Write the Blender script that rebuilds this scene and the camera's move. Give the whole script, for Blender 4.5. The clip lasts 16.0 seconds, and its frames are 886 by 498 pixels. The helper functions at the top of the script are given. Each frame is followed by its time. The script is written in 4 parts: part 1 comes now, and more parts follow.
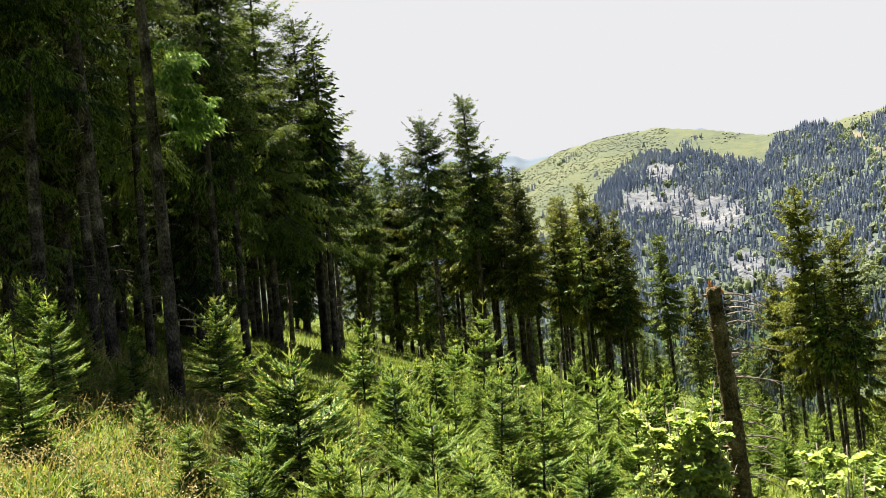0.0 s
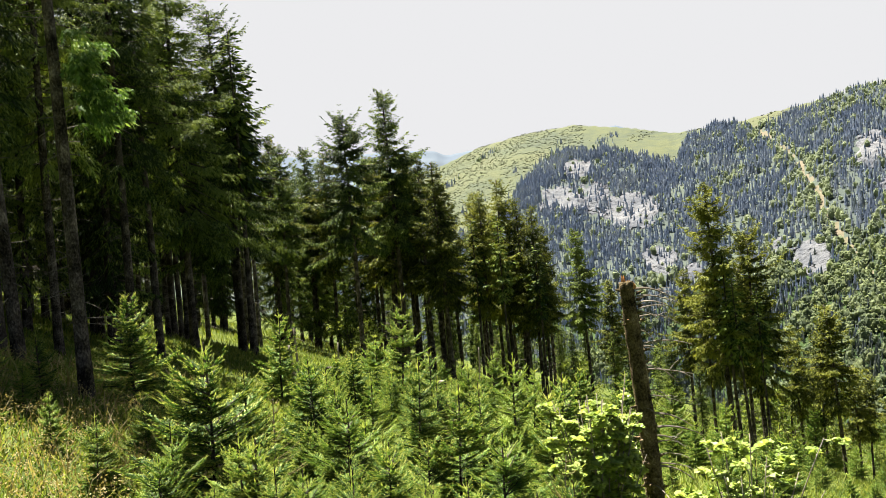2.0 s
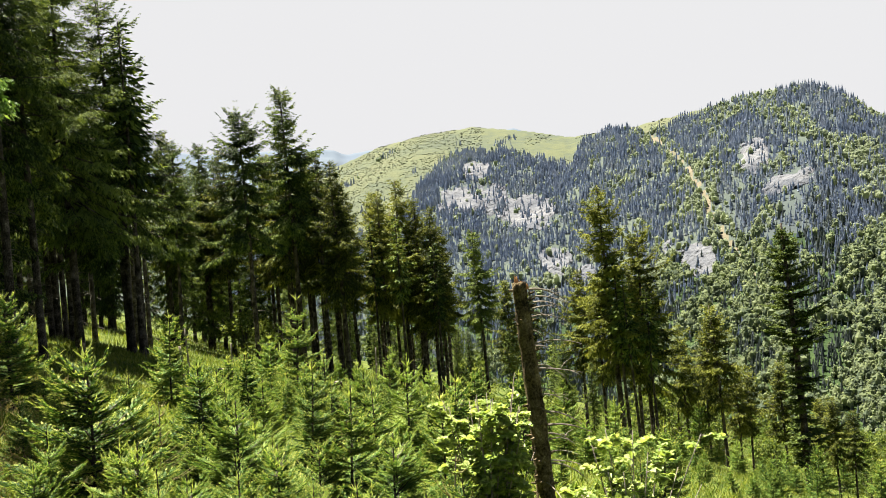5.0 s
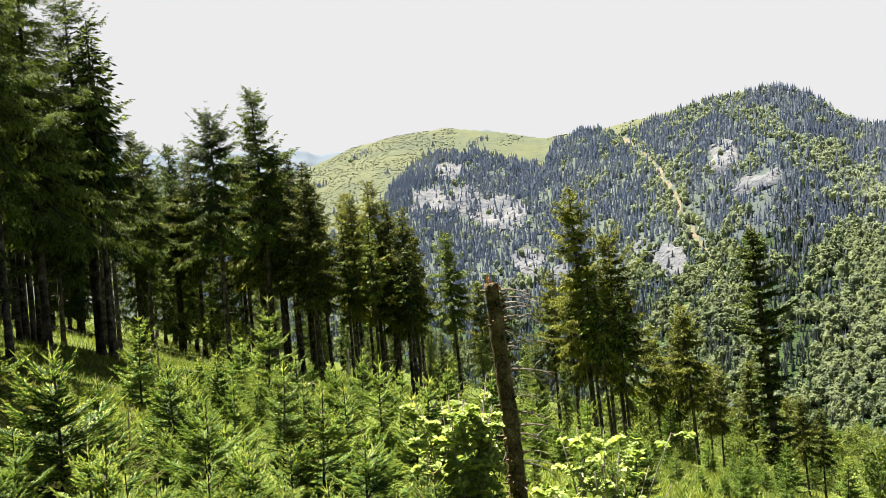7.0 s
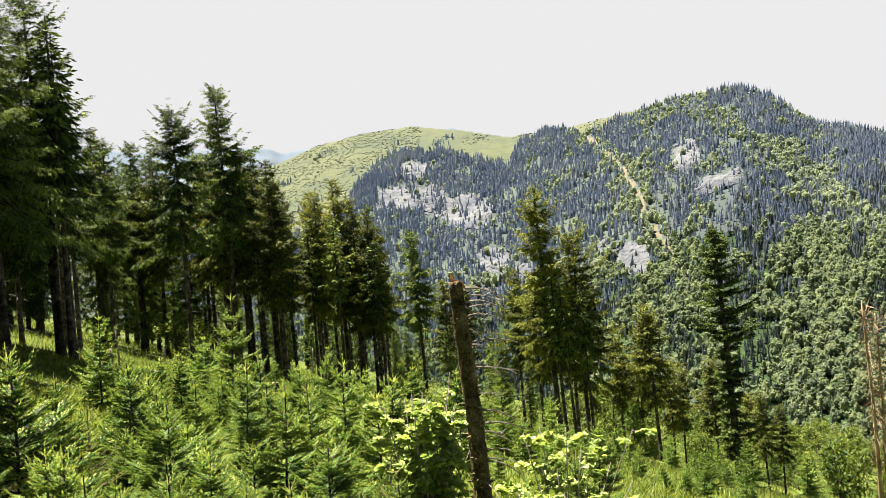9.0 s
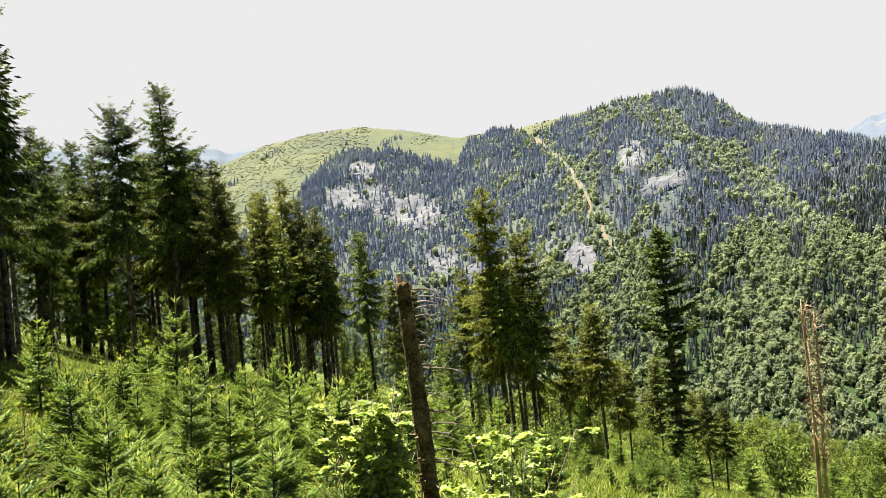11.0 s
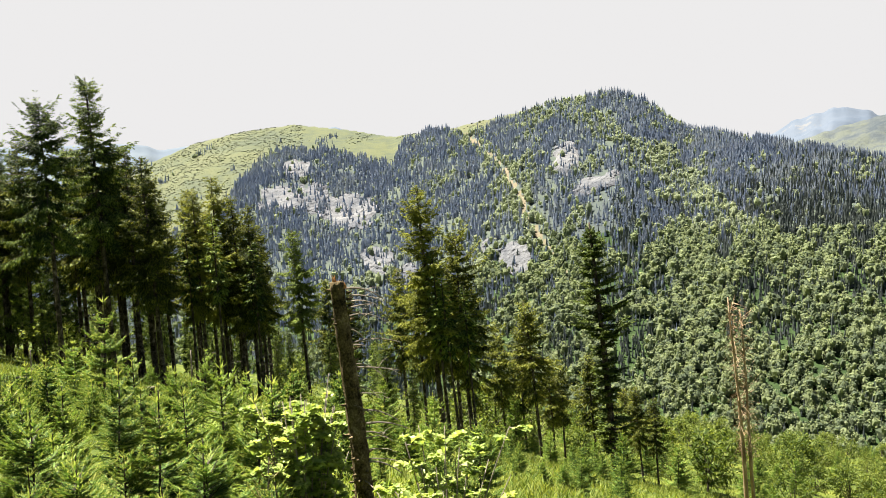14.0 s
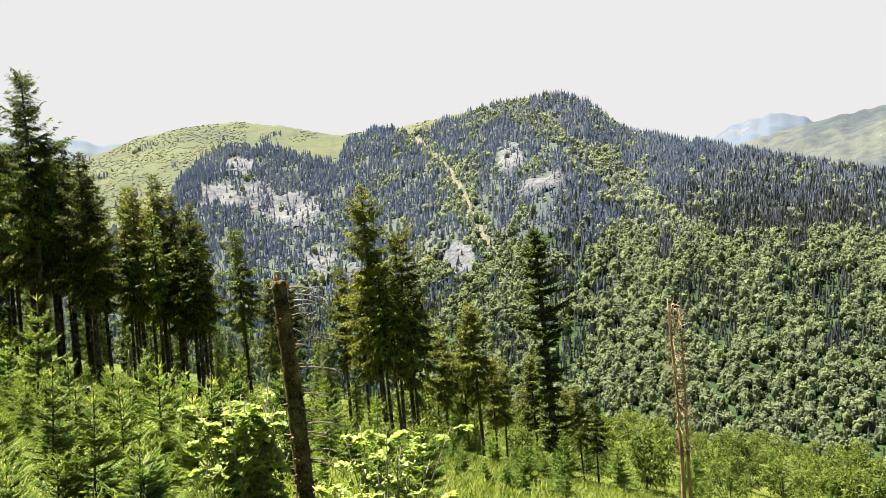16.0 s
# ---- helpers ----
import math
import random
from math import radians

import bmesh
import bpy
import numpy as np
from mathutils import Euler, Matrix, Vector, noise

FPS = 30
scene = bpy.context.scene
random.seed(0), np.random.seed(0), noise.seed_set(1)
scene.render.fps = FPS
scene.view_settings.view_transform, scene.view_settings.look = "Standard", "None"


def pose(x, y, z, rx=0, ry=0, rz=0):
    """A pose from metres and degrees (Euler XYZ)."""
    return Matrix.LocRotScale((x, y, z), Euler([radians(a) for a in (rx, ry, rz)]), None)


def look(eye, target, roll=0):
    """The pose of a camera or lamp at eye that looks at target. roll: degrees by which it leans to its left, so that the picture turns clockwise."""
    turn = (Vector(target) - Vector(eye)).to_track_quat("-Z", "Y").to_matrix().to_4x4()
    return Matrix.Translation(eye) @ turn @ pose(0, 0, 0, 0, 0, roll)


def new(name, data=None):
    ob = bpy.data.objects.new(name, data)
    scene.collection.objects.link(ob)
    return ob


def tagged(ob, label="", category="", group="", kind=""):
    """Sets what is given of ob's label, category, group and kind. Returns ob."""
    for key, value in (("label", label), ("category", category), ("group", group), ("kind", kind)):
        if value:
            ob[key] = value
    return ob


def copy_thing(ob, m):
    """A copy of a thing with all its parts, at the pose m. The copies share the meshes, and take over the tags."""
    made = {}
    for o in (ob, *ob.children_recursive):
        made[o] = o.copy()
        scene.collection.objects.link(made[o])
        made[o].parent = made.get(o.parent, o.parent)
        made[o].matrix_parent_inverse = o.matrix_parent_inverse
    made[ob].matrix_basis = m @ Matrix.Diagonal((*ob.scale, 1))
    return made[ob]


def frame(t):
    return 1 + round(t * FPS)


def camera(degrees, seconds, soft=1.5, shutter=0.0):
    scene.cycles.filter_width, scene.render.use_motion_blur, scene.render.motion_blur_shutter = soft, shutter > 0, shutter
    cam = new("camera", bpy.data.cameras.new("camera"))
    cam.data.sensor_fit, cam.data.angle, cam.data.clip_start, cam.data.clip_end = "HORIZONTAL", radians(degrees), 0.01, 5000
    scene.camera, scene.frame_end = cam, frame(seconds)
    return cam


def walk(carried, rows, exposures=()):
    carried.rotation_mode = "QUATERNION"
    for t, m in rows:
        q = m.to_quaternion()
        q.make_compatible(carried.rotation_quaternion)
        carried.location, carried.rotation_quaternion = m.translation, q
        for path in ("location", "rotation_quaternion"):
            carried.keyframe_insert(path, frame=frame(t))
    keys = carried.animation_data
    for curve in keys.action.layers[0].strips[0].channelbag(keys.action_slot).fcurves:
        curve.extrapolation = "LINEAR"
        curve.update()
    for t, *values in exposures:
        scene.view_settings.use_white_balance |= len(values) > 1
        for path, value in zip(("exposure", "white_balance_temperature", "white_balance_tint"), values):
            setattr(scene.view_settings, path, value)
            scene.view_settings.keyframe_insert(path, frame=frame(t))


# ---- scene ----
cam = camera(51.78, 16.0, soft=0.6)
# seconds, bearing, tilt, roll (degrees), sideways drift (metres) of somebody turning on the spot
TURN = [
    (0, -0.00, -1.44, -2.71, 0.000),
    (0.5, 1.23, -1.46, -2.42, 0.007),
    (1, 2.47, -1.52, -2.48, 0.016),
    (1.5, 3.75, -1.76, -2.35, 0.025),
    (2, 5.00, -1.96, -2.60, 0.035),
    (2.5, 6.22, -2.09, -2.48, 0.044),
    (3, 7.25, -2.16, -2.64, 0.055),
    (3.5, 8.29, -2.20, -2.59, 0.065),
    (4, 9.56, -2.19, -2.48, 0.076),
    (4.5, 10.59, -2.19, -2.20, 0.086),
    (7, 13.05, -2.20, -2.02, 0.102),
    (7.5, 13.50, -2.19, -2.23, 0.105),
    (8, 14.03, -2.27, -2.16, 0.107),
    (8.5, 14.60, -2.33, -2.00, 0.113),
    (9, 15.22, -2.37, -1.94, 0.119),
    (11.5, 19.28, -2.49, -1.79, 0.151),
    (12, 20.08, -2.56, -1.67, 0.152),
    (12.5, 20.77, -2.57, -1.74, 0.154),
    (13, 21.20, -2.57, -1.63, 0.154),
    (13.5, 21.80, -2.58, -1.56, 0.156),
    (14, 22.49, -2.61, -1.64, 0.158),
    (14.5, 23.44, -2.68, -1.61, 0.160),
    (15, 24.26, -2.72, -1.28, 0.164),
    (15.5, 25.02, -2.73, -0.89, 0.167),
    (16, 25.98, -2.71, -1.05, 0.170),
]


def aim(bearing, tilt, roll, drift):
    b, p = radians(bearing), radians(tilt)
    eye = Vector((drift * 0.974, -drift * 0.225, 1.6))
    way = Vector((math.sin(b) * math.cos(p), math.cos(b) * math.cos(p), math.sin(p)))
    return look(eye, eye + way, roll)


walk(cam, [(t, aim(*v)) for t, *v in TURN], exposures=[(0.0, 2.7, 6480, 10), (16.0, 2.7, 6620, 10)])

# ---- light: a high sun ahead, white haze of cloud over a blue sky ----
SUN_BEARING, SUN_HEIGHT = -32, 65
world = bpy.data.worlds.new("sky")
scene.world = world
world.use_nodes = True
wn, wl = world.node_tree.nodes, world.node_tree.links
wn.clear()
sky = wn.new("ShaderNodeTexSky")
sky.sky_type, sky.sun_disc = "NISHITA", False
sky.sun_elevation, sky.sun_rotation = radians(SUN_HEIGHT), radians(SUN_BEARING)
sky.altitude = 1200
blue = wn.new("ShaderNodeBackground")
blue.inputs["Strength"].default_value = 0.014
white = wn.new("ShaderNodeBackground")
white.inputs["Color"].default_value = (0.985, 0.985, 1.0, 1)
white.inputs["Strength"].default_value = 0.131
coord = wn.new("ShaderNodeTexCoord")
puff = wn.new("ShaderNodeTexNoise")
puff.inputs["Scale"].default_value, puff.inputs["Detail"].default_value = 2.2, 5
split = wn.new("ShaderNodeSeparateXYZ")
haze = wn.new("ShaderNodeMapRange")  # white haze thins out towards the zenith
haze.inputs["From Min"].default_value, haze.inputs["From Max"].default_value = 0.28, 0.65
haze.inputs["To Min"].default_value, haze.inputs["To Max"].default_value = 1.25, 0.12
ramp = wn.new("ShaderNodeMath")
ramp.operation, ramp.use_clamp = "MULTIPLY_ADD", True
ramp.inputs[1].default_value = 0.9
lower = wn.new("ShaderNodeMath")
lower.operation = "SUBTRACT"
lower.inputs[1].default_value = 0.55
veil = wn.new("ShaderNodeMixShader")
wout = wn.new("ShaderNodeOutputWorld")
wl.new(sky.outputs["Color"], blue.inputs["Color"])
wl.new(coord.outputs["Generated"], puff.inputs["Vector"])
wl.new(coord.outputs["Generated"], split.inputs["Vector"])
wl.new(split.outputs["Z"], haze.inputs["Value"])
wl.new(puff.outputs["Fac"], lower.inputs[0])
wl.new(lower.outputs["Value"], ramp.inputs[0])
wl.new(haze.outputs["Result"], ramp.inputs[2])
viewward = wn.new("ShaderNodeVectorMath")  # haze kept full ahead (bearing 10), thinned behind the eye to cut fill light
viewward.operation = "DOT_PRODUCT"
viewward.inputs[1].default_value = (math.sin(radians(10)), math.cos(radians(10)), 0)
clearing = wn.new("ShaderNodeMapRange")
clearing.inputs["From Min"].default_value, clearing.inputs["From Max"].default_value = -0.55, 0.45
clearing.inputs["To Min"].default_value, clearing.inputs["To Max"].default_value = 0.1, 1.0
veiled = wn.new("ShaderNodeMath")
veiled.operation = "MULTIPLY"
wl.new(coord.outputs["Generated"], viewward.inputs[0])
wl.new(viewward.outputs["Value"], clearing.inputs["Value"])
wl.new(ramp.outputs["Value"], veiled.inputs[0])
wl.new(clearing.outputs["Result"], veiled.inputs[1])
wl.new(veiled.outputs["Value"], veil.inputs["Fac"])
wl.new(blue.outputs["Background"], veil.inputs[1])
wl.new(white.outputs["Background"], veil.inputs[2])
wl.new(veil.outputs["Shader"], wout.inputs["Surface"])

lamp = bpy.data.lights.new("sun", "SUN")
lamp.energy, lamp.angle, lamp.color = 5.0, radians(0.53), (1.0, 0.94, 0.82)
sun = new("sun", lamp)
sb, sh = radians(SUN_BEARING), radians(SUN_HEIGHT)
sun.matrix_world = look((60, 10, 80), Vector((60, 10, 80)) - Vector((math.sin(sb) * math.cos(sh), math.cos(sb) * math.cos(sh), math.sin(sh))))

# ---- materials ----
def nodes_of(name):
    mat = bpy.data.materials.new(name)
    mat.use_nodes = True
    tree = mat.node_tree
    tree.nodes.clear()
    return mat, tree.nodes, tree.links, tree.nodes.new("ShaderNodeOutputMaterial")


def noise_node(nodes, links, scale, detail=4, rough=0.6, stretch=None):
    place = nodes.new("ShaderNodeTexCoord")
    tex = nodes.new("ShaderNodeTexNoise")
    tex.inputs["Scale"].default_value, tex.inputs["Detail"].default_value, tex.inputs["Roughness"].default_value = scale, detail, rough
    if stretch:
        mapping = nodes.new("ShaderNodeMapping")
        mapping.inputs["Scale"].default_value = stretch
        links.new(place.outputs["Object"], mapping.inputs["Vector"])
        links.new(mapping.outputs["Vector"], tex.inputs["Vector"])
    else:
        links.new(place.outputs["Object"], tex.inputs["Vector"])
    return tex


def ramp_node(nodes, stops):
    ramp = nodes.new("ShaderNodeValToRGB")
    els = ramp.color_ramp.elements
    while len(els) < len(stops):
        els.new(0.5)
    for el, (at, col) in zip(els, stops):
        el.position, el.color = at, (*col, 1)
    return ramp


def foliage(name, dark, mid, light, through_light=0.35, rough=0.65, patch=0.7, tint=(1.25, 1.2, 0.6), spread=0.45):
    """Leaves or needles: each one's shade varies, and so do whole boughs and whole plants; some light passes through."""
    mat, nodes, links, out = nodes_of(name)
    geo = nodes.new("ShaderNodeNewGeometry")
    info = nodes.new("ShaderNodeObjectInfo")
    tex = noise_node(nodes, links, patch, 2)
    add = nodes.new("ShaderNodeMath")
    add.operation = "MULTIPLY_ADD"
    add.inputs[1].default_value = spread
    links.new(geo.outputs["Random Per Island"], add.inputs[0])
    links.new(tex.outputs["Fac"], add.inputs[2])
    sub = nodes.new("ShaderNodeMath")
    sub.operation = "MULTIPLY_ADD"
    sub.inputs[1].default_value = 0.28
    links.new(info.outputs["Random"], sub.inputs[0])
    links.new(add.outputs["Value"], sub.inputs[2])
    ramp = ramp_node(nodes, [(0.45, dark), (0.85, mid), (1.25 / 1.3, light)])
    links.new(sub.outputs["Value"], ramp.inputs["Fac"])
    skin = nodes.new("ShaderNodeBsdfPrincipled")
    skin.inputs["Roughness"].default_value = rough
    skin.inputs["Specular IOR Level"].default_value = 0.12
    links.new(ramp.outputs["Color"], skin.inputs["Base Color"])
    glow = nodes.new("ShaderNodeBsdfTranslucent")
    bright = nodes.new("ShaderNodeMixRGB")
    bright.blend_type = "MULTIPLY"
    bright.inputs["Fac"].default_value = 1
    bright.inputs["Color2"].default_value = (*tint, 1)
    links.new(ramp.outputs["Color"], bright.inputs["Color1"])
    links.new(bright.outputs["Color"], glow.inputs["Color"])
    mix = nodes.new("ShaderNodeMixShader")
    mix.inputs["Fac"].default_value = through_light
    links.new(skin.outputs["BSDF"], mix.inputs[1])
    links.new(glow.outputs["BSDF"], mix.inputs[2])
    links.new(mix.outputs["Shader"], out.inputs["Surface"])
    return mat


def solid(name, stops, scale, rough=0.85, bump=0.4, depth=0.02, stretch=None, detail=6, second=None):
    """Bark, rock, soil: mottled colour at two scales and relief."""
    mat, nodes, links, out = nodes_of(name)
    tex = noise_node(nodes, links, scale, detail, 0.65, stretch)
    ramp = ramp_node(nodes, stops)
    wide = noise_node(nodes, links, scale * 0.13, 3, 0.5)
    mixer = nodes.new("ShaderNodeMath")
    mixer.operation = "MULTIPLY_ADD"
    mixer.inputs[1].default_value = 0.5
    half = nodes.new("ShaderNodeMath")
    half.operation = "MULTIPLY"
    half.inputs[1].default_value = 0.5
    links.new(wide.outputs["Fac"], half.inputs[0])
    links.new(tex.outputs["Fac"], mixer.inputs[0])
    links.new(half.outputs["Value"], mixer.inputs[2])
    links.new(mixer.outputs["Value"], ramp.inputs["Fac"])
    skin = nodes.new("ShaderNodeBsdfPrincipled")
    skin.inputs["Roughness"].default_value = rough
    skin.inputs["Specular IOR Level"].default_value = 0.08
    links.new(ramp.outputs["Color"], skin.inputs["Base Color"])
    relief = nodes.new("ShaderNodeBump")
    relief.inputs["Strength"].default_value, relief.inputs["Distance"].default_value = bump, depth
    links.new(tex.outputs["Fac"], relief.inputs["Height"])
    links.new(relief.outputs["Normal"], skin.inputs["Normal"])
    links.new(skin.outputs["BSDF"], out.inputs["Surface"])
    return mat


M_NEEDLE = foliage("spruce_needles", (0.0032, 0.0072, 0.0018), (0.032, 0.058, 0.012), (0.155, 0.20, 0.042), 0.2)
# Lighter olive copy of the needles: sunlight on these crowns put into the colour.
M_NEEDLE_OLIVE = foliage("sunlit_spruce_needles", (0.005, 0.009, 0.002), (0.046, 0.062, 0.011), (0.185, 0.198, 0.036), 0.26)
M_FIR = foliage("fir_needles", (0.003, 0.007, 0.0022), (0.018, 0.034, 0.008), (0.085, 0.115, 0.026), 0.18)
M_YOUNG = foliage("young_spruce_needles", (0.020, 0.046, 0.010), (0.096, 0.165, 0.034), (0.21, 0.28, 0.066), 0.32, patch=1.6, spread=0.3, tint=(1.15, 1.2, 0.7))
M_SHOOT = foliage("new_spruce_shoots", (0.14, 0.19, 0.036), (0.25, 0.295, 0.066), (0.37, 0.38, 0.115), 0.38, patch=1.6, spread=0.3, tint=(1.15, 1.2, 0.7))
M_LEAF = foliage("fresh_leaves", (0.13, 0.19, 0.045), (0.23, 0.30, 0.080), (0.35, 0.41, 0.14), 0.45, 0.4)
M_BUSH = foliage("bush_leaves", (0.028, 0.050, 0.010), (0.072, 0.102, 0.021), (0.14, 0.17, 0.042), 0.4)
M_GRASS = foliage("grass_blades", (0.035, 0.065, 0.009), (0.085, 0.13, 0.020), (0.17, 0.20, 0.045), 0.4)
M_MEADOW = foliage("meadow_grass_blades", (0.042, 0.066, 0.010), (0.090, 0.122, 0.021), (0.165, 0.18, 0.042), 0.4)
M_SEDGE = foliage("dry_flowering_stalks", (0.106, 0.0924, 0.033), (0.185, 0.158, 0.066), (0.264, 0.218, 0.106), 0.3)
# Haze over the far spruces is painted in: pale blue base, much light through.
M_HAZY_WOODS = foliage("hazy_far_spruce_needles", (0.205, 0.245, 0.315), (0.26, 0.298, 0.36), (0.315, 0.345, 0.37), 0.72, 0.8, 0.012, (1.05, 1.05, 1.08), 0.22)
# The valley copy holds a thinner coat of the same painted haze.
M_HAZY_WOODS_LOW = foliage("hazy_valley_spruce_needles", (0.095, 0.115, 0.120), (0.125, 0.146, 0.140), (0.165, 0.185, 0.155), 0.66, 0.8, 0.03, (1.1, 1.1, 0.95), 0.3)
M_SCRUB = foliage("alpine_scrub_leaves", (0.075, 0.088, 0.070), (0.092, 0.106, 0.078), (0.11, 0.123, 0.082), 0.5, 0.8, 0.012)
# Far broadleaf: greyed and paled in the colour for haze, more so uphill.
M_HAZY_BROAD = foliage("hazy_far_broadleaf", (0.066, 0.090, 0.062), (0.112, 0.142, 0.088), (0.19, 0.225, 0.118), 0.58, 0.8, 0.09, (1.08, 1.06, 0.9), 0.32)
# Hazier copy of the broadleaf colour for crowns beyond about 1080 m.
M_HAZY_SLOPE_LEAF = foliage("hazy_slope_leaves", (0.135, 0.162, 0.128), (0.185, 0.218, 0.155), (0.25, 0.285, 0.185), 0.65, 0.8, 0.05, (1.05, 1.05, 0.9), 0.3)
M_BARK = solid("spruce_bark", [(0.40, (0.008, 0.0065, 0.005)), (0.49, (0.040, 0.033, 0.027)), (0.57, (0.095, 0.080, 0.066)), (0.66, (0.22, 0.19, 0.16))], 24, 0.9, 1.0, 0.03, (1.2, 1.2, 0.8))
M_SNAG = solid("snag_bark", [(0.38, (0.009, 0.007, 0.004)), (0.46, (0.055, 0.041, 0.021)), (0.55, (0.12, 0.092, 0.048)), (0.66, (0.27, 0.22, 0.14))], 30, 0.9, 1.0, 0.04, (1.0, 1.0, 0.9))
M_SPLIT = solid("split_wood", [(0.3, (0.198, 0.0858, 0.0264)), (0.55, (0.33, 0.165, 0.0594)), (0.8, (0.462, 0.317, 0.165))], 30, 0.7, 0.6, 0.01, (4, 4, 0.3))
M_DEADWOOD = solid("dead_grey_wood", [(0.3, (0.0792, 0.066, 0.0561)), (0.55, (0.185, 0.158, 0.132)), (0.8, (0.297, 0.264, 0.224))], 20, 0.85, 0.4, 0.01)
M_TWIG = solid("dead_twig_bark", [(0.3, (0.045, 0.038, 0.031)), (0.55, (0.12, 0.105, 0.088)), (0.8, (0.27, 0.245, 0.21))], 20, 0.85, 0.4, 0.01)
M_RUST = solid("peeling_dead_bark", [(0.36, (0.08, 0.052, 0.032)), (0.48, (0.24, 0.165, 0.10)), (0.62, (0.46, 0.36, 0.25))], 3, 0.9, 0.7, 0.03, (2, 2, 0.4))
M_TURF = solid("meadow_turf", [(0.36, (0.014, 0.022, 0.005)), (0.46, (0.034, 0.050, 0.009)), (0.56, (0.072, 0.090, 0.014)), (0.7, (0.11, 0.11, 0.024))], 1.3, 0.95, 0.7, 0.06)
M_FLOOR = solid("wood_floor", [(0.3, (0.012, 0.022, 0.009)), (0.48, (0.018, 0.032, 0.011)), (0.62, (0.030, 0.050, 0.015)), (0.8, (0.045, 0.066, 0.018))], 0.06, 0.95, 0.8, 3.0)
M_ALP = solid("alpine_meadow", [(0.32, (0.034, 0.042, 0.033)), (0.43, (0.047, 0.056, 0.036)), (0.54, (0.062, 0.069, 0.036)), (0.72, (0.074, 0.075, 0.045))], 0.045, 0.95, 0.6, 3.0, None, 10)
# Grass under the far woods, blue-grey because haze is put into the colour.
M_HAZY_HEATH = solid("hazy_woodland_grass", [(0.34, (0.032, 0.040, 0.042)), (0.46, (0.040, 0.050, 0.046)), (0.56, (0.050, 0.062, 0.048)), (0.7, (0.062, 0.073, 0.050))], 0.03, 0.95, 0.6, 3.0, None, 10)
M_ROCK = solid("pale_limestone", [(0.36, (0.036, 0.040, 0.050)), (0.46, (0.060, 0.064, 0.073)), (0.54, (0.084, 0.087, 0.095)), (0.66, (0.118, 0.118, 0.122))], 0.11, 0.9, 1.0, 3.0, (1, 1, 0.25), 10)
M_SCREE = solid("chute_scree", [(0.35, (0.055, 0.055, 0.034)), (0.5, (0.085, 0.076, 0.05)), (0.65, (0.115, 0.096, 0.07))], 0.07, 0.95, 0.5, 1.0)
# Distance haze is put into these three base colours as pale blue.
M_HAZY_DISTANT = solid("hazy_distant_slopes", [(0.3, (0.0528, 0.0693, 0.0957)), (0.5, (0.066, 0.0825, 0.102)), (0.7, (0.0792, 0.0924, 0.106))], 0.004, 0.95, 0.3, 5.0)
M_HAZY_SNOW = solid("hazy_snow_fields", [(0.35, (0.045, 0.06, 0.085)), (0.53, (0.058, 0.072, 0.096)), (0.55, (0.0825, 0.0871, 0.0964)), (0.7, (0.0924, 0.0957, 0.102))], 0.012, 0.7, 0.4, 8.0, (1, 1, 0.5), 10)
M_HAZY_RIDGE = solid("hazy_grassy_ridge", [(0.40, (0.030, 0.038, 0.046)), (0.48, (0.044, 0.052, 0.055)), (0.535, (0.056, 0.064, 0.056)), (0.60, (0.060, 0.068, 0.060)), (0.61, (0.092, 0.096, 0.102))], 0.02, 0.9, 0.8, 15.0, None, 10)
# ---- lie of the land: heights in metres, the eye stands 1.6 m above the origin ----
# the far ridge: bearing in degrees, rise above the eye in degrees, distance
RIDGE = np.array([(-60, 3.0, 2400), (-20, 2.2, 2400), (0, 1.6, 2350), (5.4, 3.39, 2250), (7.5, 4.31, 2200), (10.3, 4.99, 2150),
                  (13.5, 5.40, 2100), (16.7, 5.05, 2000), (19.5, 4.55, 1900), (23.1, 4.95, 1800), (25.7, 5.5, 1750), (27.7, 5.9, 1700),
                  (30.7, 6.4, 1620), (33.2, 6.7, 1580), (35.0, 6.2, 1560), (36.5, 5.1, 1540), (37.7, 4.2, 1520), (40.5, 3.7, 1450),
                  (44.4, 2.85, 1380), (51.9, 1.3, 1300), (80, 1.0, 1250)])
FAR = np.array([(-90, 3.5), (-20, 3.9), (-5.3, 4.29), (-3.4, 4.05), (0.5, 4.2), (4.0, 4.29), (5.7, 3.9), (12, 5.0), (16.0, 5.15), (20, 4.0), (36, 3.0), (42.7, 3.9),
                (43.7, 4.52), (46.3, 5.16), (48.1, 4.6), (50, 4.2), (60, 4.0), (90, 4.0)])
SPUR = np.array([(-90, -8), (40, -8), (43.5, 3.2), (46, 3.95), (48.1, 4.45), (49.3, 4.75), (50.5, 4.95), (51.9, 5.25), (60, 6.0), (90, 4.0)])
FOOT = np.array([(-60, 1200, -6.0), (-5, 1150, -6.0), (10, 1000, -7.5), (20, 880, -10.5), (30, 760, -13.5), (40, 690, -15.5), (55, 650, -17.0), (80, 620, -17.5)])
EYE = 1.6


def wave(x, y, size):
    """Smooth rolling relief between -1 and 1."""
    x, y = x / size, y / size
    return (np.sin(1.7 * x + 0.6 * np.sin(1.3 * y + 1)) * np.cos(1.3 * y - 0.4 * x + 2.1)
            + 0.5 * np.sin(3.1 * x - 2.3 * y + 0.7) + 0.25 * np.sin(5.9 * x + 4.7 * y + 1.9)) / 1.75


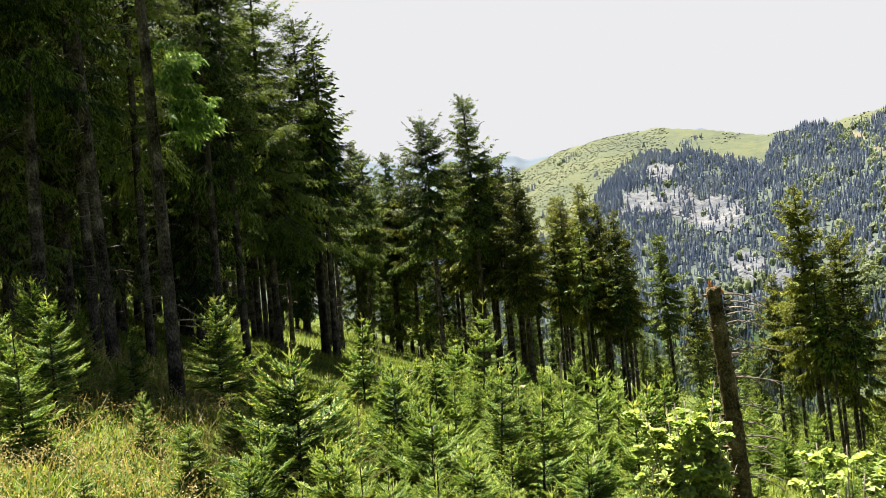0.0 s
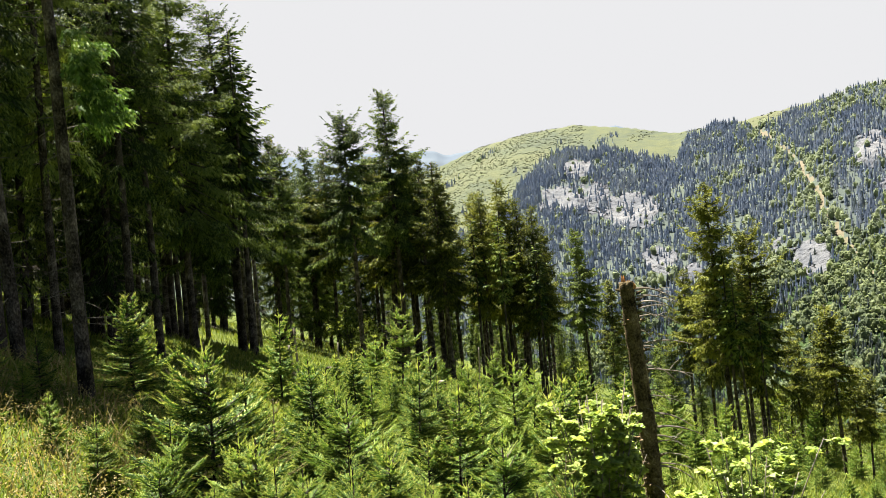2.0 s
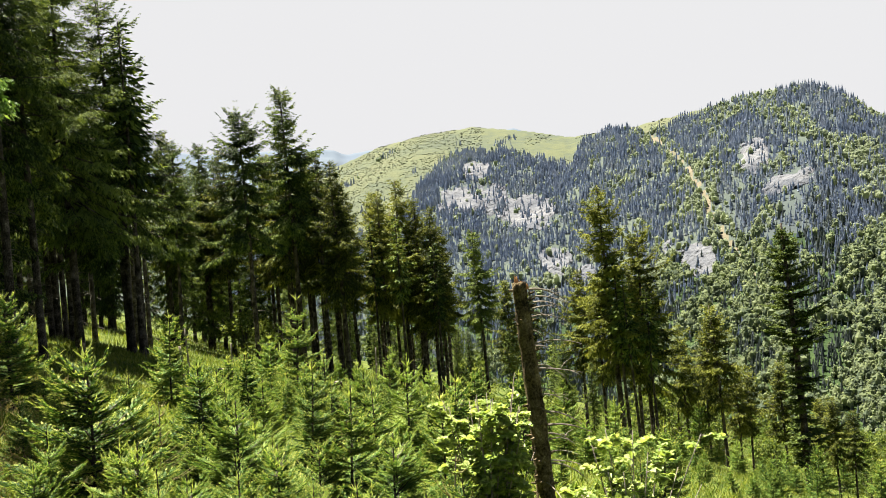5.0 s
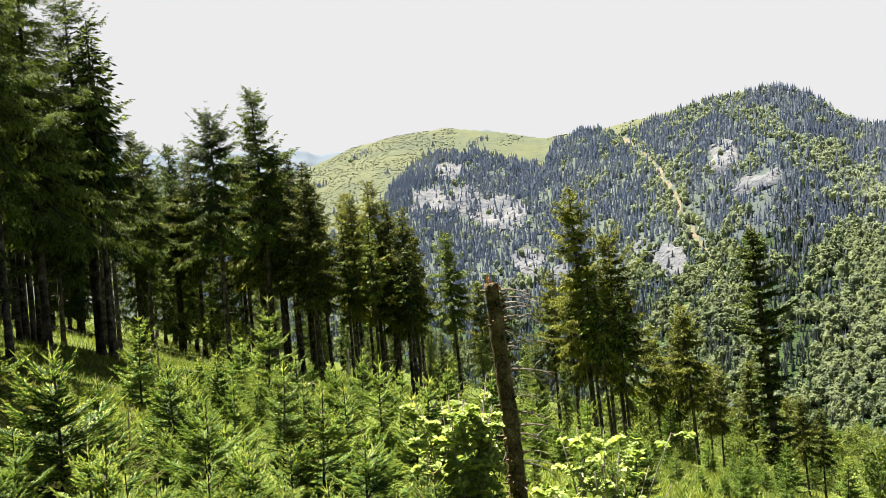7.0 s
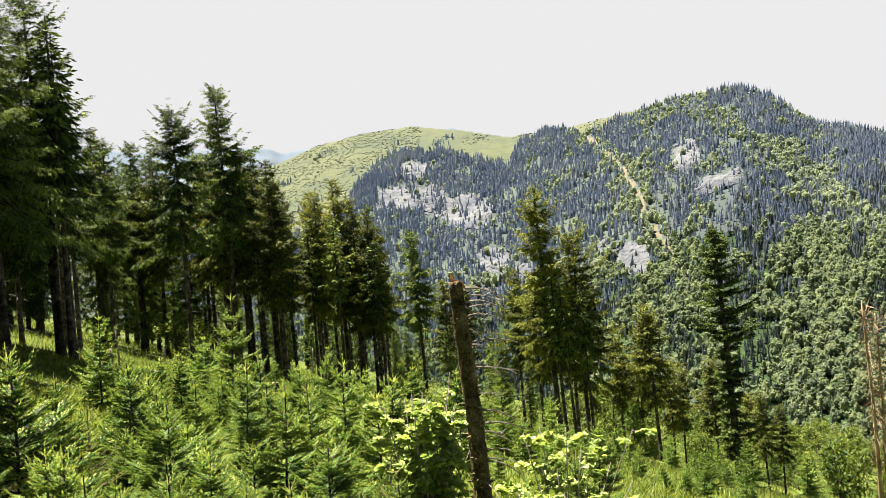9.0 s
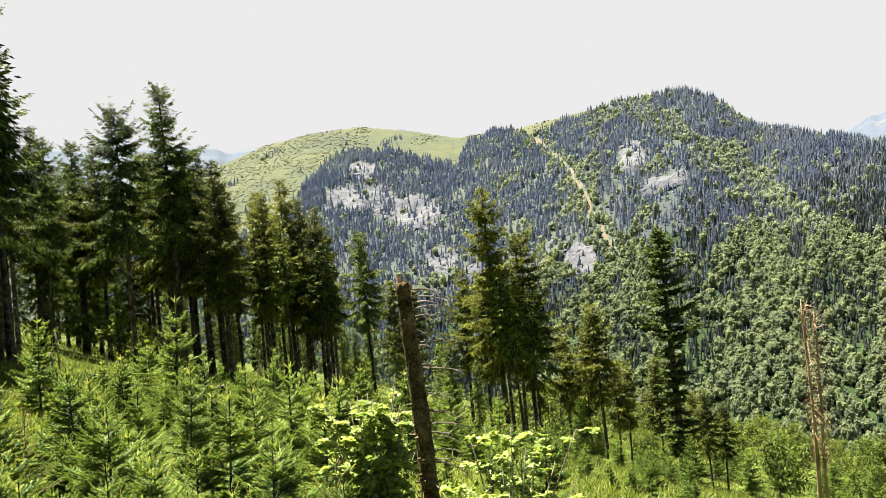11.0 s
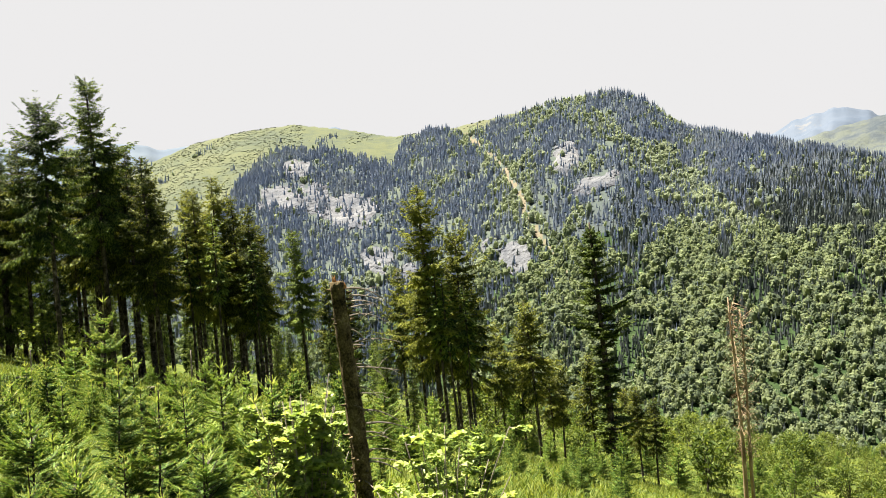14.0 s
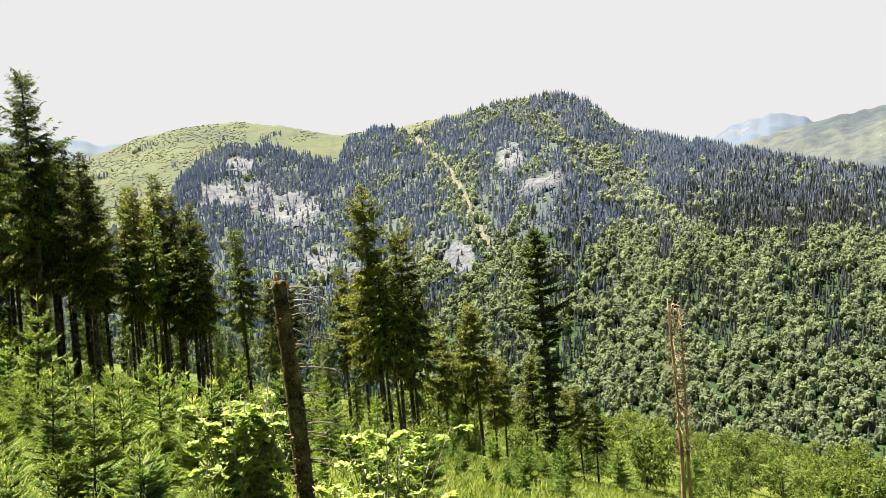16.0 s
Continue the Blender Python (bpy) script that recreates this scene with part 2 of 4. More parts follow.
def land(x, y):
    """Height of the land: the near hillside, the valley, the mountain across it and the chain far behind."""
    x, y = np.asarray(x, float), np.asarray(y, float)
    r = np.hypot(x, y) + 1e-6
    az = np.degrees(np.arctan2(x, y))
    near = -0.247 * x - 0.12 * y - 0.355 * np.clip(r / 8, 0, 1) - 0.0018 * x * np.abs(x)
    near = near + 0.07 * wave(x, y, 2.2) * np.clip(r / 4, 0, 1) + 0.22 * wave(y, x, 9.0) * np.clip(r / 15, 0, 1)
    sa, ca = x / r, y / r
    at60 = 60 * (-0.247 * sa - 0.12 * ca) - 0.355 - 0.0018 * 3600 * sa * np.abs(sa) + 0.5 * wave(x, y, 16) * np.clip((r - 60) / 40, 0, 1)
    shelf = at60 - np.minimum(0.247 * sa + 0.12 * ca, 0.215) * (r - 60) - 0.30 * np.clip(r - 175, 0, None) * np.clip((az - 2) / 20, 0, 1)
    near = np.where(r > 60, shelf, near)
    near = np.maximum(near, -260)
    ridge_d = np.interp(az, RIDGE[:, 0], RIDGE[:, 2])
    ridge_z = ridge_d * np.tan(np.radians(np.interp(az, RIDGE[:, 0], RIDGE[:, 1])))
    foot_d = np.interp(az, FOOT[:, 0], FOOT[:, 1])
    foot_z = foot_d * np.tan(np.radians(np.interp(az, FOOT[:, 0], FOOT[:, 2])))
    s = (r - foot_d) / (ridge_d - foot_d)
    bow = np.clip(s, 0, 1) * (1 - np.clip(s, 0, 1))
    mount = foot_z + (ridge_z - foot_z) * s + bow * (60 + 14 * wave(x, y, 140) + 26 * wave(az * 14, r * 0.25, 38))
    mount = np.where(r > ridge_d, ridge_z - 0.22 * (r - ridge_d), mount)
    far_z = 4300 * np.tan(np.radians(np.interp(az, FAR[:, 0], FAR[:, 1]) + np.where(az > 40, 0.17, 0.07) * wave(az, az * 0.7, 0.35)))
    far = far_z - 0.30 * np.abs(r - 4300) + 24 * wave(az * 30, r * 0.6, 70) * np.clip(np.abs(r - 4300) / 400, 0, 1)
    spur_z = 3300 * np.tan(np.radians(np.interp(az, SPUR[:, 0], SPUR[:, 1]) + 0.08 * wave(az, az * 0.6, 0.3)))
    far = np.maximum(far, spur_z - 0.32 * np.abs(r - 3300) + 16 * wave(az * 30, r * 0.5, 60) * np.clip(np.abs(r - 3300) / 200, 0, 1))
    open_side = np.abs(az) < 88
    rest = np.where(open_side, np.maximum(mount, far), -260)
    return np.maximum(near, rest)
# ---- mesh tools: arrays of points and triangles ----
class Shape:
    """Collects points and triangles, and links them as one mesh."""

    def __init__(self):
        self.points, self.tris, self.slots, self.count = [], [], [], 0

    def add(self, points, tris, slot=0):
        points, tris = np.asarray(points, float).reshape(-1, 3), np.asarray(tris, int).reshape(-1, 3)
        self.points.append(points)
        self.tris.append(tris + self.count)
        self.slots.append(np.full(len(tris), slot))
        self.count += len(points)

    def mesh(self, name, materials, smooth=False):
        p, f, s = np.concatenate(self.points), np.concatenate(self.tris), np.concatenate(self.slots)
        me = bpy.data.meshes.new(name)
        me.vertices.add(len(p))
        me.vertices.foreach_set("co", p.astype(np.float32).ravel())
        me.loops.add(3 * len(f))
        me.loops.foreach_set("vertex_index", f.astype(np.int32).ravel())
        me.polygons.add(len(f))
        me.polygons.foreach_set("loop_start", np.arange(0, 3 * len(f), 3, dtype=np.int32))
        for m in materials:
            me.materials.append(m)
        me.polygons.foreach_set("material_index", s.astype(np.int32))
        me.polygons.foreach_set("use_smooth", np.full(len(f), smooth))
        me.update(calc_edges=True)
        return me


def part(name, shape, material, parent, label="", smooth=False):
    ob = new(name, shape.mesh(name, [material], smooth))
    ob.parent = parent
    return tagged(ob, label)


def unit(v):
    return v / (np.linalg.norm(v, axis=-1, keepdims=True) + 1e-9)


def tube(shape, path, radii, sides=8, rough=0.0, rng=None, cap=True):
    path, radii = np.asarray(path, float), np.asarray(radii, float)
    n = len(path)
    along = unit(np.gradient(path, axis=0))
    ref = np.where(np.abs(along[:, 2:3]) > 0.8, np.array([[1.0, 0, 0]]), np.array([[0, 0, 1.0]]))
    u = unit(np.cross(along, ref))
    v = np.cross(along, u)
    a = np.linspace(0, 2 * np.pi, sides, endpoint=False)
    wob = 1 + (rng.uniform(-rough, rough, (n, sides)) if rng is not None and rough else np.zeros((n, sides)))
    rad = radii[:, None] * wob
    pts = path[:, None] + rad[..., None] * (np.cos(a)[None, :, None] * u[:, None] + np.sin(a)[None, :, None] * v[:, None])
    tris = []
    for i in range(n - 1):
        for j in range(sides):
            k = (j + 1) % sides
            p, q, r, s = i * sides + j, i * sides + k, (i + 1) * sides + k, (i + 1) * sides + j
            tris += [(p, q, r), (p, r, s)]
    pts = pts.reshape(-1, 3)
    if cap:
        pts = np.vstack([pts, path[-1]])
        tris += [((n - 1) * sides + j, (n - 1) * sides + (j + 1) % sides, len(pts) - 1) for j in range(sides)]
    shape.add(pts, tris)


def kites(shape, base, way, length, width, rng, sag=0.1, level=0.3, loose=1.0):
    """Flat pointed sprays, four corners each, along way."""
    base, way = np.asarray(base), unit(np.asarray(way))
    n = len(base)
    if n == 0:
        return
    length, width = np.broadcast_to(length, n)[:, None], np.broadcast_to(width, n)[:, None]
    up = np.tile([0, 0, level], (n, 1)) + rng.normal(0, loose, (n, 3))
    side = unit(np.cross(way, up))
    drop = np.array([[0, 0, -1.0]]) * length * sag
    pts = np.stack([base, base + way * length * 0.45 + side * width + drop * 0.3, base + way * length + drop, base + way * length * 0.38 - side * width + drop * 0.3], 1)
    i = np.arange(n)[:, None] * 4
    shape.add(pts, np.concatenate([i + [0, 1, 2], i + [0, 2, 3]], 1).reshape(-1, 3))


def needles(shape, base, way, length, count, size, rng, width=0.16):
    """Bristles round shoots: one thin triangle each, slanting forwards."""
    base, way = np.asarray(base), unit(np.asarray(way))
    n = len(base)
    length = np.broadcast_to(length, n)
    count = np.broadcast_to(count, n)
    b, w, le = np.repeat(base, count, 0), np.repeat(way, count, 0), np.repeat(length, count)
    u = unit(np.cross(w, [0.13, 0.2, 1.0]))
    v = np.cross(w, u)
    turn = rng.uniform(0, 2 * np.pi, len(b))[:, None]
    out = u * np.cos(turn) + v * np.sin(turn) * 0.75
    at = b + w * (le * rng.uniform(0, 1, len(b)))[:, None]
    tip_way = unit(w * 0.75 + out)
    le2 = (size * rng.uniform(0.7, 1.2, len(b)))[:, None]
    flat = unit(np.cross(tip_way, w + rng.normal(0, 0.3, w.shape)))
    half = flat * le2 * width
    pts = np.stack([at - half, at + half, at + tip_way * le2], 1)
    shape.add(pts, np.arange(len(at) * 3).reshape(-1, 3))


def spot(bearing, dist):
    x, y = dist * math.sin(radians(bearing)), dist * math.cos(radians(bearing))
    return x, y, float(land(x, y))


def thing(name, label, category, group=""):
    return tagged(new(name), label, category, group)


def set_at(ob, bearing, dist, turn=0.0, lean=0.0, scale=1.0, sink=0.05):
    """Stand a plant on the land; lean: degrees towards smaller bearings."""
    x, y, z = spot(bearing, dist)
    ob.matrix_basis = pose(x, y, z - sink) @ pose(0, 0, 0, 0, lean, -bearing) @ pose(0, 0, 0, 0, 0, turn) @ Matrix.Diagonal((scale, scale, scale, 1))
    return ob

# ---- the ground: one sheet from the feet to the horizon ----
CLIFFS = [(13.5, 2.65, 1.8, 1.2), (13.2, 0.9, 4.8, 1.9), (15.4, 0.1, 3.0, 1.6), (16.9, -0.2, 3.4, 2.5), (18.4, -3.2, 2.2, 2.0), (20.2, -4.2, 1.5, 1.5), (25.6, -2.6, 1.6, 1.3), (26.9, -3.4, 2.2, 2.4), (30.2, 2.8, 2.0, 2.2), (32.2, 1.25, 3.2, 1.1)]
CHUTE = np.array([(5.4, 23.6), (4.61, 24.0), (2.79, 26.0), (0.85, 27.3), (-1.24, 28.0), (-3.32, 29.5), (-5.37, 30.7), (-9.0, 32.0)])[::-1]
BELT = np.array([(-8.0, 47.5), (-2.7, 41.9), (-0.5, 39.1), (1.6, 36.4), (3.8, 33.7), (5.3, 31.0), (6.8, 29.5)])
MEADOW_EDGE = np.array([(-10, -2.0), (5.3, -1.5), (8.3, -0.8), (9.3, 1.0), (10.4, 2.4), (12.4, 3.75), (15.6, 3.75), (19.4, 2.7), (20.3, 4.2), (22.5, 4.9), (24, 4.5), (28.5, 5.8), (30, 6.6), (70, 12)])


def rise_of(x, y, z):
    return np.degrees(np.arctan2(z - EYE, np.hypot(x, y)))


def cover(az, el, r):
    """What grows across the valley: 0 woods, 1 meadow, 2 scree."""
    edge = np.interp(az, MEADOW_EDGE[:, 0], MEADOW_EDGE[:, 1]) + 0.25 * wave(az * 10, el * 10, 5)
    kind = np.where(el > edge, 1, 0)
    mid = np.interp(el, CHUTE[:, 0], CHUTE[:, 1])
    width = np.interp(el, [-8, -4, 0, 4], [0.05, 0.14, 0.20, 0.20]) * (1 + 0.9 * wave(el * 9, az, 1.6))
    return np.where((np.abs(az - mid) < width) & (el > -8) & (el < 4.9) & (kind == 0), 2, kind)


ground = Shape()
bearings = np.concatenate([np.arange(-180, -62, 6.0), np.arange(-62, 78, 0.25), np.arange(78, 180, 6.0)])
reaches = np.concatenate([[0.0], np.geomspace(0.4, 90, 48), np.geomspace(95, 580, 16), np.arange(600, 2420, 20.0), np.arange(2500, 2900, 200.0), np.arange(2900, 4400, 40.0), np.arange(4450, 4900, 150.0)])
A, R = np.meshgrid(np.radians(bearings), reaches, indexing="ij")
X, Y = R * np.sin(A), R * np.cos(A)
Z = land(X, Y)
na, nr = A.shape
idx = np.arange(na * nr).reshape(na, nr)
nxt = np.roll(idx, -1, 0)
p, q, s, t = idx[:, :-1], nxt[:, :-1], nxt[:, 1:], idx[:, 1:]
quads = np.stack([p, q, s, t], -1).reshape(-1, 4)
pts = np.stack([X, Y, Z], -1).reshape(-1, 3)
cx, cy, cz = pts[quads].mean(1).T
cr, caz, cel = np.hypot(cx, cy), np.degrees(np.arctan2(cx, cy)), rise_of(cx, cy, cz)
what = cover(caz, cel, cr)
slot = np.where(cr < 260, 0, np.where(cr < 550, 1, np.choose(what, [1, 2, 3])))
# Beyond about 1060 m the wood floor gives way to the haze-coloured grass.
slot = np.where((slot == 1) & (cr > 1060 + 40 * wave(cx, cy, 60)), 7, slot)
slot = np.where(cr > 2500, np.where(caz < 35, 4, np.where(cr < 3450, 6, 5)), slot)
ground.points, ground.count = [pts], len(pts)
ground.tris = [np.concatenate([quads[:, [0, 1, 2]], quads[:, [0, 2, 3]]])]
ground.slots = [np.concatenate([slot, slot])]
sheet = tagged(new("ground", ground.mesh("ground", [M_TURF, M_FLOOR, M_ALP, M_SCREE, M_HAZY_DISTANT, M_HAZY_SNOW, M_HAZY_RIDGE, M_HAZY_HEATH], True)),
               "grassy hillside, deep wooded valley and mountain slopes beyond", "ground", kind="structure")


def across(az, el):
    """The point of the opposite mountainside at that bearing and rise."""
    r = np.arange(560, 2400, 4.0)
    a = radians(az)
    z = land(r * math.sin(a), r * math.cos(a))
    e = np.degrees(np.arctan2(z - EYE, r))
    i = int(np.argmax(e >= el)) if (e >= el).any() else int(np.argmax(e))
    return r[i]


def cliff(az, el, wide, high, seed):
    """A crag of pale rock that stands out of the slope, broken at its rim."""
    rng = np.random.default_rng(seed)
    n, m = 56, 34
    shape = Shape()
    u, v = np.meshgrid(np.linspace(-1, 1, n), np.linspace(-1, 1, m), indexing="ij")
    a = az + u * wide / 2
    mid = across(az, el)
    lo, hi = across(az, el - high * 0.55), across(az, el + high * 0.55)
    r = mid + (v * 0.5) * (hi - lo) * 0.85
    x, y = r * np.sin(np.radians(a)), r * np.cos(np.radians(a))
    z = land(x, y)
    crag = np.zeros_like(x)
    for i in range(n):
        for j in range(m):
            crag[i, j] = noise.ridged_multi_fractal((x[i, j] * 0.03, z[i, j] * 0.011 + seed, y[i, j] * 0.03), 1.0, 2.1, 5, 1.0, 2.0)
    rim = 1 - (np.abs(u) ** 2.4 + np.abs(v) ** 2.4) + 0.55 * wave(x + seed * 90, z * 1.6, 19) + 0.35 * wave(x, z * 1.4 + seed * 50, 6.5)
    lift = np.clip(rim, 0, 0.6) * 5 + crag * 5 - 4.5
    pts = np.stack([x - np.sin(np.radians(a)) * lift, y - np.cos(np.radians(a)) * lift, z + lift * 0.35], -1).reshape(-1, 3)
    idx = np.arange(n * m).reshape(n, m)
    q = np.stack([idx[:-1, :-1], idx[1:, :-1], idx[1:, 1:], idx[:-1, 1:]], -1).reshape(-1, 4)
    q = q[(rim.reshape(-1)[q].mean(1) > 0.12)]
    shape.add(pts, np.concatenate([q[:, [0, 1, 2]], q[:, [0, 2, 3]]]))
    return tagged(new("cliff", shape.mesh("cliff", [M_ROCK])), "pale grey limestone cliff among spruce woods", "cliff", "cliffs across the valley")


for i, c in enumerate(CLIFFS):
    cliff(*c, i + 3)


# ---- the woods across the valley ----
def in_cliff(az, el):
    hit = np.zeros(len(az), bool)
    for a, e, w, h in CLIFFS:
        hit |= ((az - a) / (w * 0.5)) ** 2 + ((el - e) / (h * 0.5)) ** 2 < 0.85 + 0.5 * wave(az * 9, el * 9, 3)
    return hit


def scatter(n, rng, lo, hi, near, far_):
    az = rng.uniform(lo, hi, n)
    r = np.sqrt(rng.uniform(near ** 2, far_ ** 2, n))
    x, y = r * np.sin(np.radians(az)), r * np.cos(np.radians(az))
    z = land(x, y)
    return az, r, x, y, z, rise_of(x, y, z)


rng = np.random.default_rng(11)
zones = [scatter(25000, rng, -3, 56, 560, 1050), scatter(92000, rng, -3, 55, 1050, 2200), scatter(9000, rng, 35, 55, 1000, 1520)]
az, r, x, y, z, el = (np.concatenate(v) for v in zip(*zones))
kind = cover(az, el, r)
ridge_r = np.interp(az, RIDGE[:, 0], RIDGE[:, 2])
inside = r < ridge_r + 15
clump = wave(x, y, 60)
rock = in_cliff(az, el)
keep = inside & (kind == 0) & ~rock
keep |= (r < ridge_r - 70) & (kind == 1) & (clump > 0.62) & (rng.random(len(az)) < 0.25)
keep |= inside & rock & (rng.random(len(az)) < np.where(wave(x, z, 16) > 0.25, 0.7, 0.10))
patch = 0.8 * wave(x, y, 75) + 0.6 * wave(y, x, 26)
leafy_share = np.where((el < -2.0) & (az > 24), np.interp(el + 1.6 * wave(x, y, 70), [-9.0, -6.0, -2.0], [0.56, 0.52, 0.34]), np.where((az > 27) & (az < 42) & (el < 2), 0.30, np.where(az > 42, 0.17, np.where(az < 23, 0.22, 0.34))))
leafy_share = np.clip(0.5 + 3.0 * (leafy_share - 0.5 + 0.42 * patch), 0.04, 0.95)
chute_mid = np.interp(el, CHUTE[:, 0], CHUTE[:, 1])
leafy_share = np.where(np.abs(az - chute_mid) < 0.9 + 0.5 * wave(el * 9, az, 5), np.maximum(leafy_share, 0.72), leafy_share)
belt = np.interp(el, BELT[:, 0], BELT[:, 1])
leafy_share = np.where(np.abs(az - belt + 0.8 * wave(x, y, 40)) < 1.2, np.maximum(leafy_share, 0.62), leafy_share)
leafy = keep & (rng.random(len(az)) < leafy_share)
spruce_at = keep & ~leafy
thin = rng.random(len(az)) < np.clip(np.where(az > 36, 1.1, 1.0) + 1.1 * wave(x, y, 40) + 0.5 * wave(y, x, 15), 0.15, 1.0)
spruce_at &= thin
leafy &= rng.random(len(az)) < np.where(r < 1050, 0.8, 0.7)


def far_spruces(x, y, z, r, rng):
    """Slender pointed spruces, three ragged tiers each."""
    n = len(x)
    h = rng.uniform(9, 17, n) * np.interp(r, [650, 1000, 1400, 2000], [0.62, 0.85, 1.0, 0.95]) * np.where(rng.random(n) < 0.25, 0.6, 1)
    w = h * rng.uniform(0.12, 0.19, n)
    shape = Shape()
    sides = 5
    turn = rng.uniform(0, 6.28, n)
    for lo, hi, wd in ((0.04, 0.60, 1.0), (0.32, 0.82, 0.74), (0.6, 1.0, 0.45)):
        a = turn[:, None] + np.arange(sides)[None] * 2 * np.pi / sides + rng.uniform(-0.4, 0.4, (n, sides))
        rad = (w * wd)[:, None] * rng.uniform(0.5, 1.3, (n, sides))
        ring = np.stack([x[:, None] + np.cos(a) * rad, y[:, None] + np.sin(a) * rad, z[:, None] + (h * lo)[:, None] + (h * 0.05)[:, None] * rng.uniform(-1, 1, (n, sides))], -1)
        tip = np.stack([x + rng.normal(0, 0.2, n), y, z + h * hi], -1)
        pts = np.concatenate([ring, tip[:, None]], 1)
        i = np.arange(n)[:, None] * (sides + 1)
        tris = np.concatenate([i + [j, (j + 1) % sides, sides] for j in range(sides)], 1).reshape(-1, 3)
        shape.add(pts, tris)
    return shape


ICO = bmesh.new()
bmesh.ops.create_icosphere(ICO, subdivisions=1, radius=1.0)
ICO_P = np.array([v.co[:] for v in ICO.verts])
ICO_F = np.array([[v.index for v in f.verts] for f in ICO.faces])
ICO.free()


def far_broadleaves(x, y, z, rng, lumps):
    """Billowing crowns: a dome of uneven lumps of foliage with leaf sprays standing out of them."""
    n = len(x)
    if n == 0:
        return Shape()
    size = (2.2 + 3.5 * rng.random(n) ** 1.4) * np.interp(np.hypot(x, y), [650, 900, 1200, 1500], [0.8, 1.05, 0.95, 0.75])
    tall = rng.uniform(1.1, 1.75, n)
    form = np.stack([np.ones(n), np.ones(n), tall], -1)[:, None]
    mid = np.stack([x, y, z + size * 1.2], -1)
    shape = Shape()
    d = unit(rng.normal(0, 1, (n, lumps, 3)) + [0, 0, 0.35])
    d[:, 0] = 0
    at = mid[:, None] + d * (size[:, None] * rng.uniform(0.6, 0.95, (n, lumps)))[..., None] * form
    big = size[:, None] * rng.uniform(0.24, 0.42, (n, lumps))
    big[:, 0] = size * 0.82
    p = ICO_P[None, None] * rng.uniform(0.65, 1.25, (n, lumps, len(ICO_P), 1)) * big[..., None, None] * form[:, None] + at[:, :, None]
    shape.add(p, (ICO_F[None] + np.arange(n * lumps)[:, None, None] * len(ICO_P)).reshape(-1, 3))
    k = lumps * 8
    d = unit(rng.normal(0, 1, (n, k, 3)) + [0, 0, 0.5])
    tip = mid[:, None] + d * (size[:, None] * rng.uniform(0.78, 1.08, (n, k)))[..., None] * form
    way = unit(np.cross(d, rng.normal(0, 1, d.shape)) + d * 0.4)
    le = np.repeat(size, k) * rng.uniform(0.28, 0.5, n * k)
    kites(shape, tip.reshape(-1, 3) - way.reshape(-1, 3) * le[:, None] * 0.5, way.reshape(-1, 3), le, le * 0.36, rng, 0.1, 1.0, 0.8)
    return shape


# Nearer spruces, and farther ones to the right, get the less hazed colour.
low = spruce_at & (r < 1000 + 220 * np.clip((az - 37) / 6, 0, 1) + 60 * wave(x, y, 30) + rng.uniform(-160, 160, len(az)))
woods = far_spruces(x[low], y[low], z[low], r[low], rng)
tagged(new("valley_woods", woods.mesh("valley_woods", [M_HAZY_WOODS_LOW])), "green spruces among broadleaf trees on the lower slope", "woods", kind="stuff")
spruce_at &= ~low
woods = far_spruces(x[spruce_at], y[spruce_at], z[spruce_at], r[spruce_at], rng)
tagged(new("spruce_woods", woods.mesh("spruce_woods", [M_HAZY_WOODS])), "dense dark spruce woods on the mountainside across the valley, paled blue by haze put into the colour", "woods", kind="stuff")
# Beyond about 1080 m the broadleaf gets the hazier colour.
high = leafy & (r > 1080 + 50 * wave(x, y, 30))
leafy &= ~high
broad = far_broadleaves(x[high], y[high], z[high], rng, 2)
tagged(new("slope_woods", broad.mesh("slope_woods", [M_HAZY_SLOPE_LEAF])), "light green bushes and broadleaf trees high on the slope, paled by haze put into the colour", "woods", kind="stuff")
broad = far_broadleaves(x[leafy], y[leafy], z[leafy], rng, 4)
tagged(new("broadleaf_woods", broad.mesh("broadleaf_woods", [M_HAZY_BROAD])), "light green broadleaf woods between spruces on the slope", "woods", kind="stuff")


# low scrub and boulders on the alpine meadow
az, r, x, y, z, el = scatter(30000, rng, 3, 31, 1300, 2200)
on = (cover(az, el, r) == 1) & (r < np.interp(az, RIDGE[:, 0], RIDGE[:, 2]) + 5) & (wave(x, y, 55) + 0.5 * wave(y, x, 17) > np.where(az < 14, -0.5, 0.4))
x, y, z = x[on][:5200], y[on][:5200], z[on][:5200]
scrub = Shape()
s = 0.6 + 2.0 * rng.random(len(x)) ** 1.6
p = ICO_P[None] * rng.uniform(0.6, 1.3, (len(x), len(ICO_P), 1)) * s[:, None, None] * np.array([1.2, 1.2, 0.55]) + np.stack([x, y, z], -1)[:, None]
scrub.add(p, (ICO_F[None] + np.arange(len(x))[:, None, None] * len(ICO_P)).reshape(-1, 3))
tagged(new("alpine_scrub", scrub.mesh("alpine_scrub", [M_SCRUB])), "low dark dwarf pine scrub on the alpine meadow", "scrub", kind="stuff")

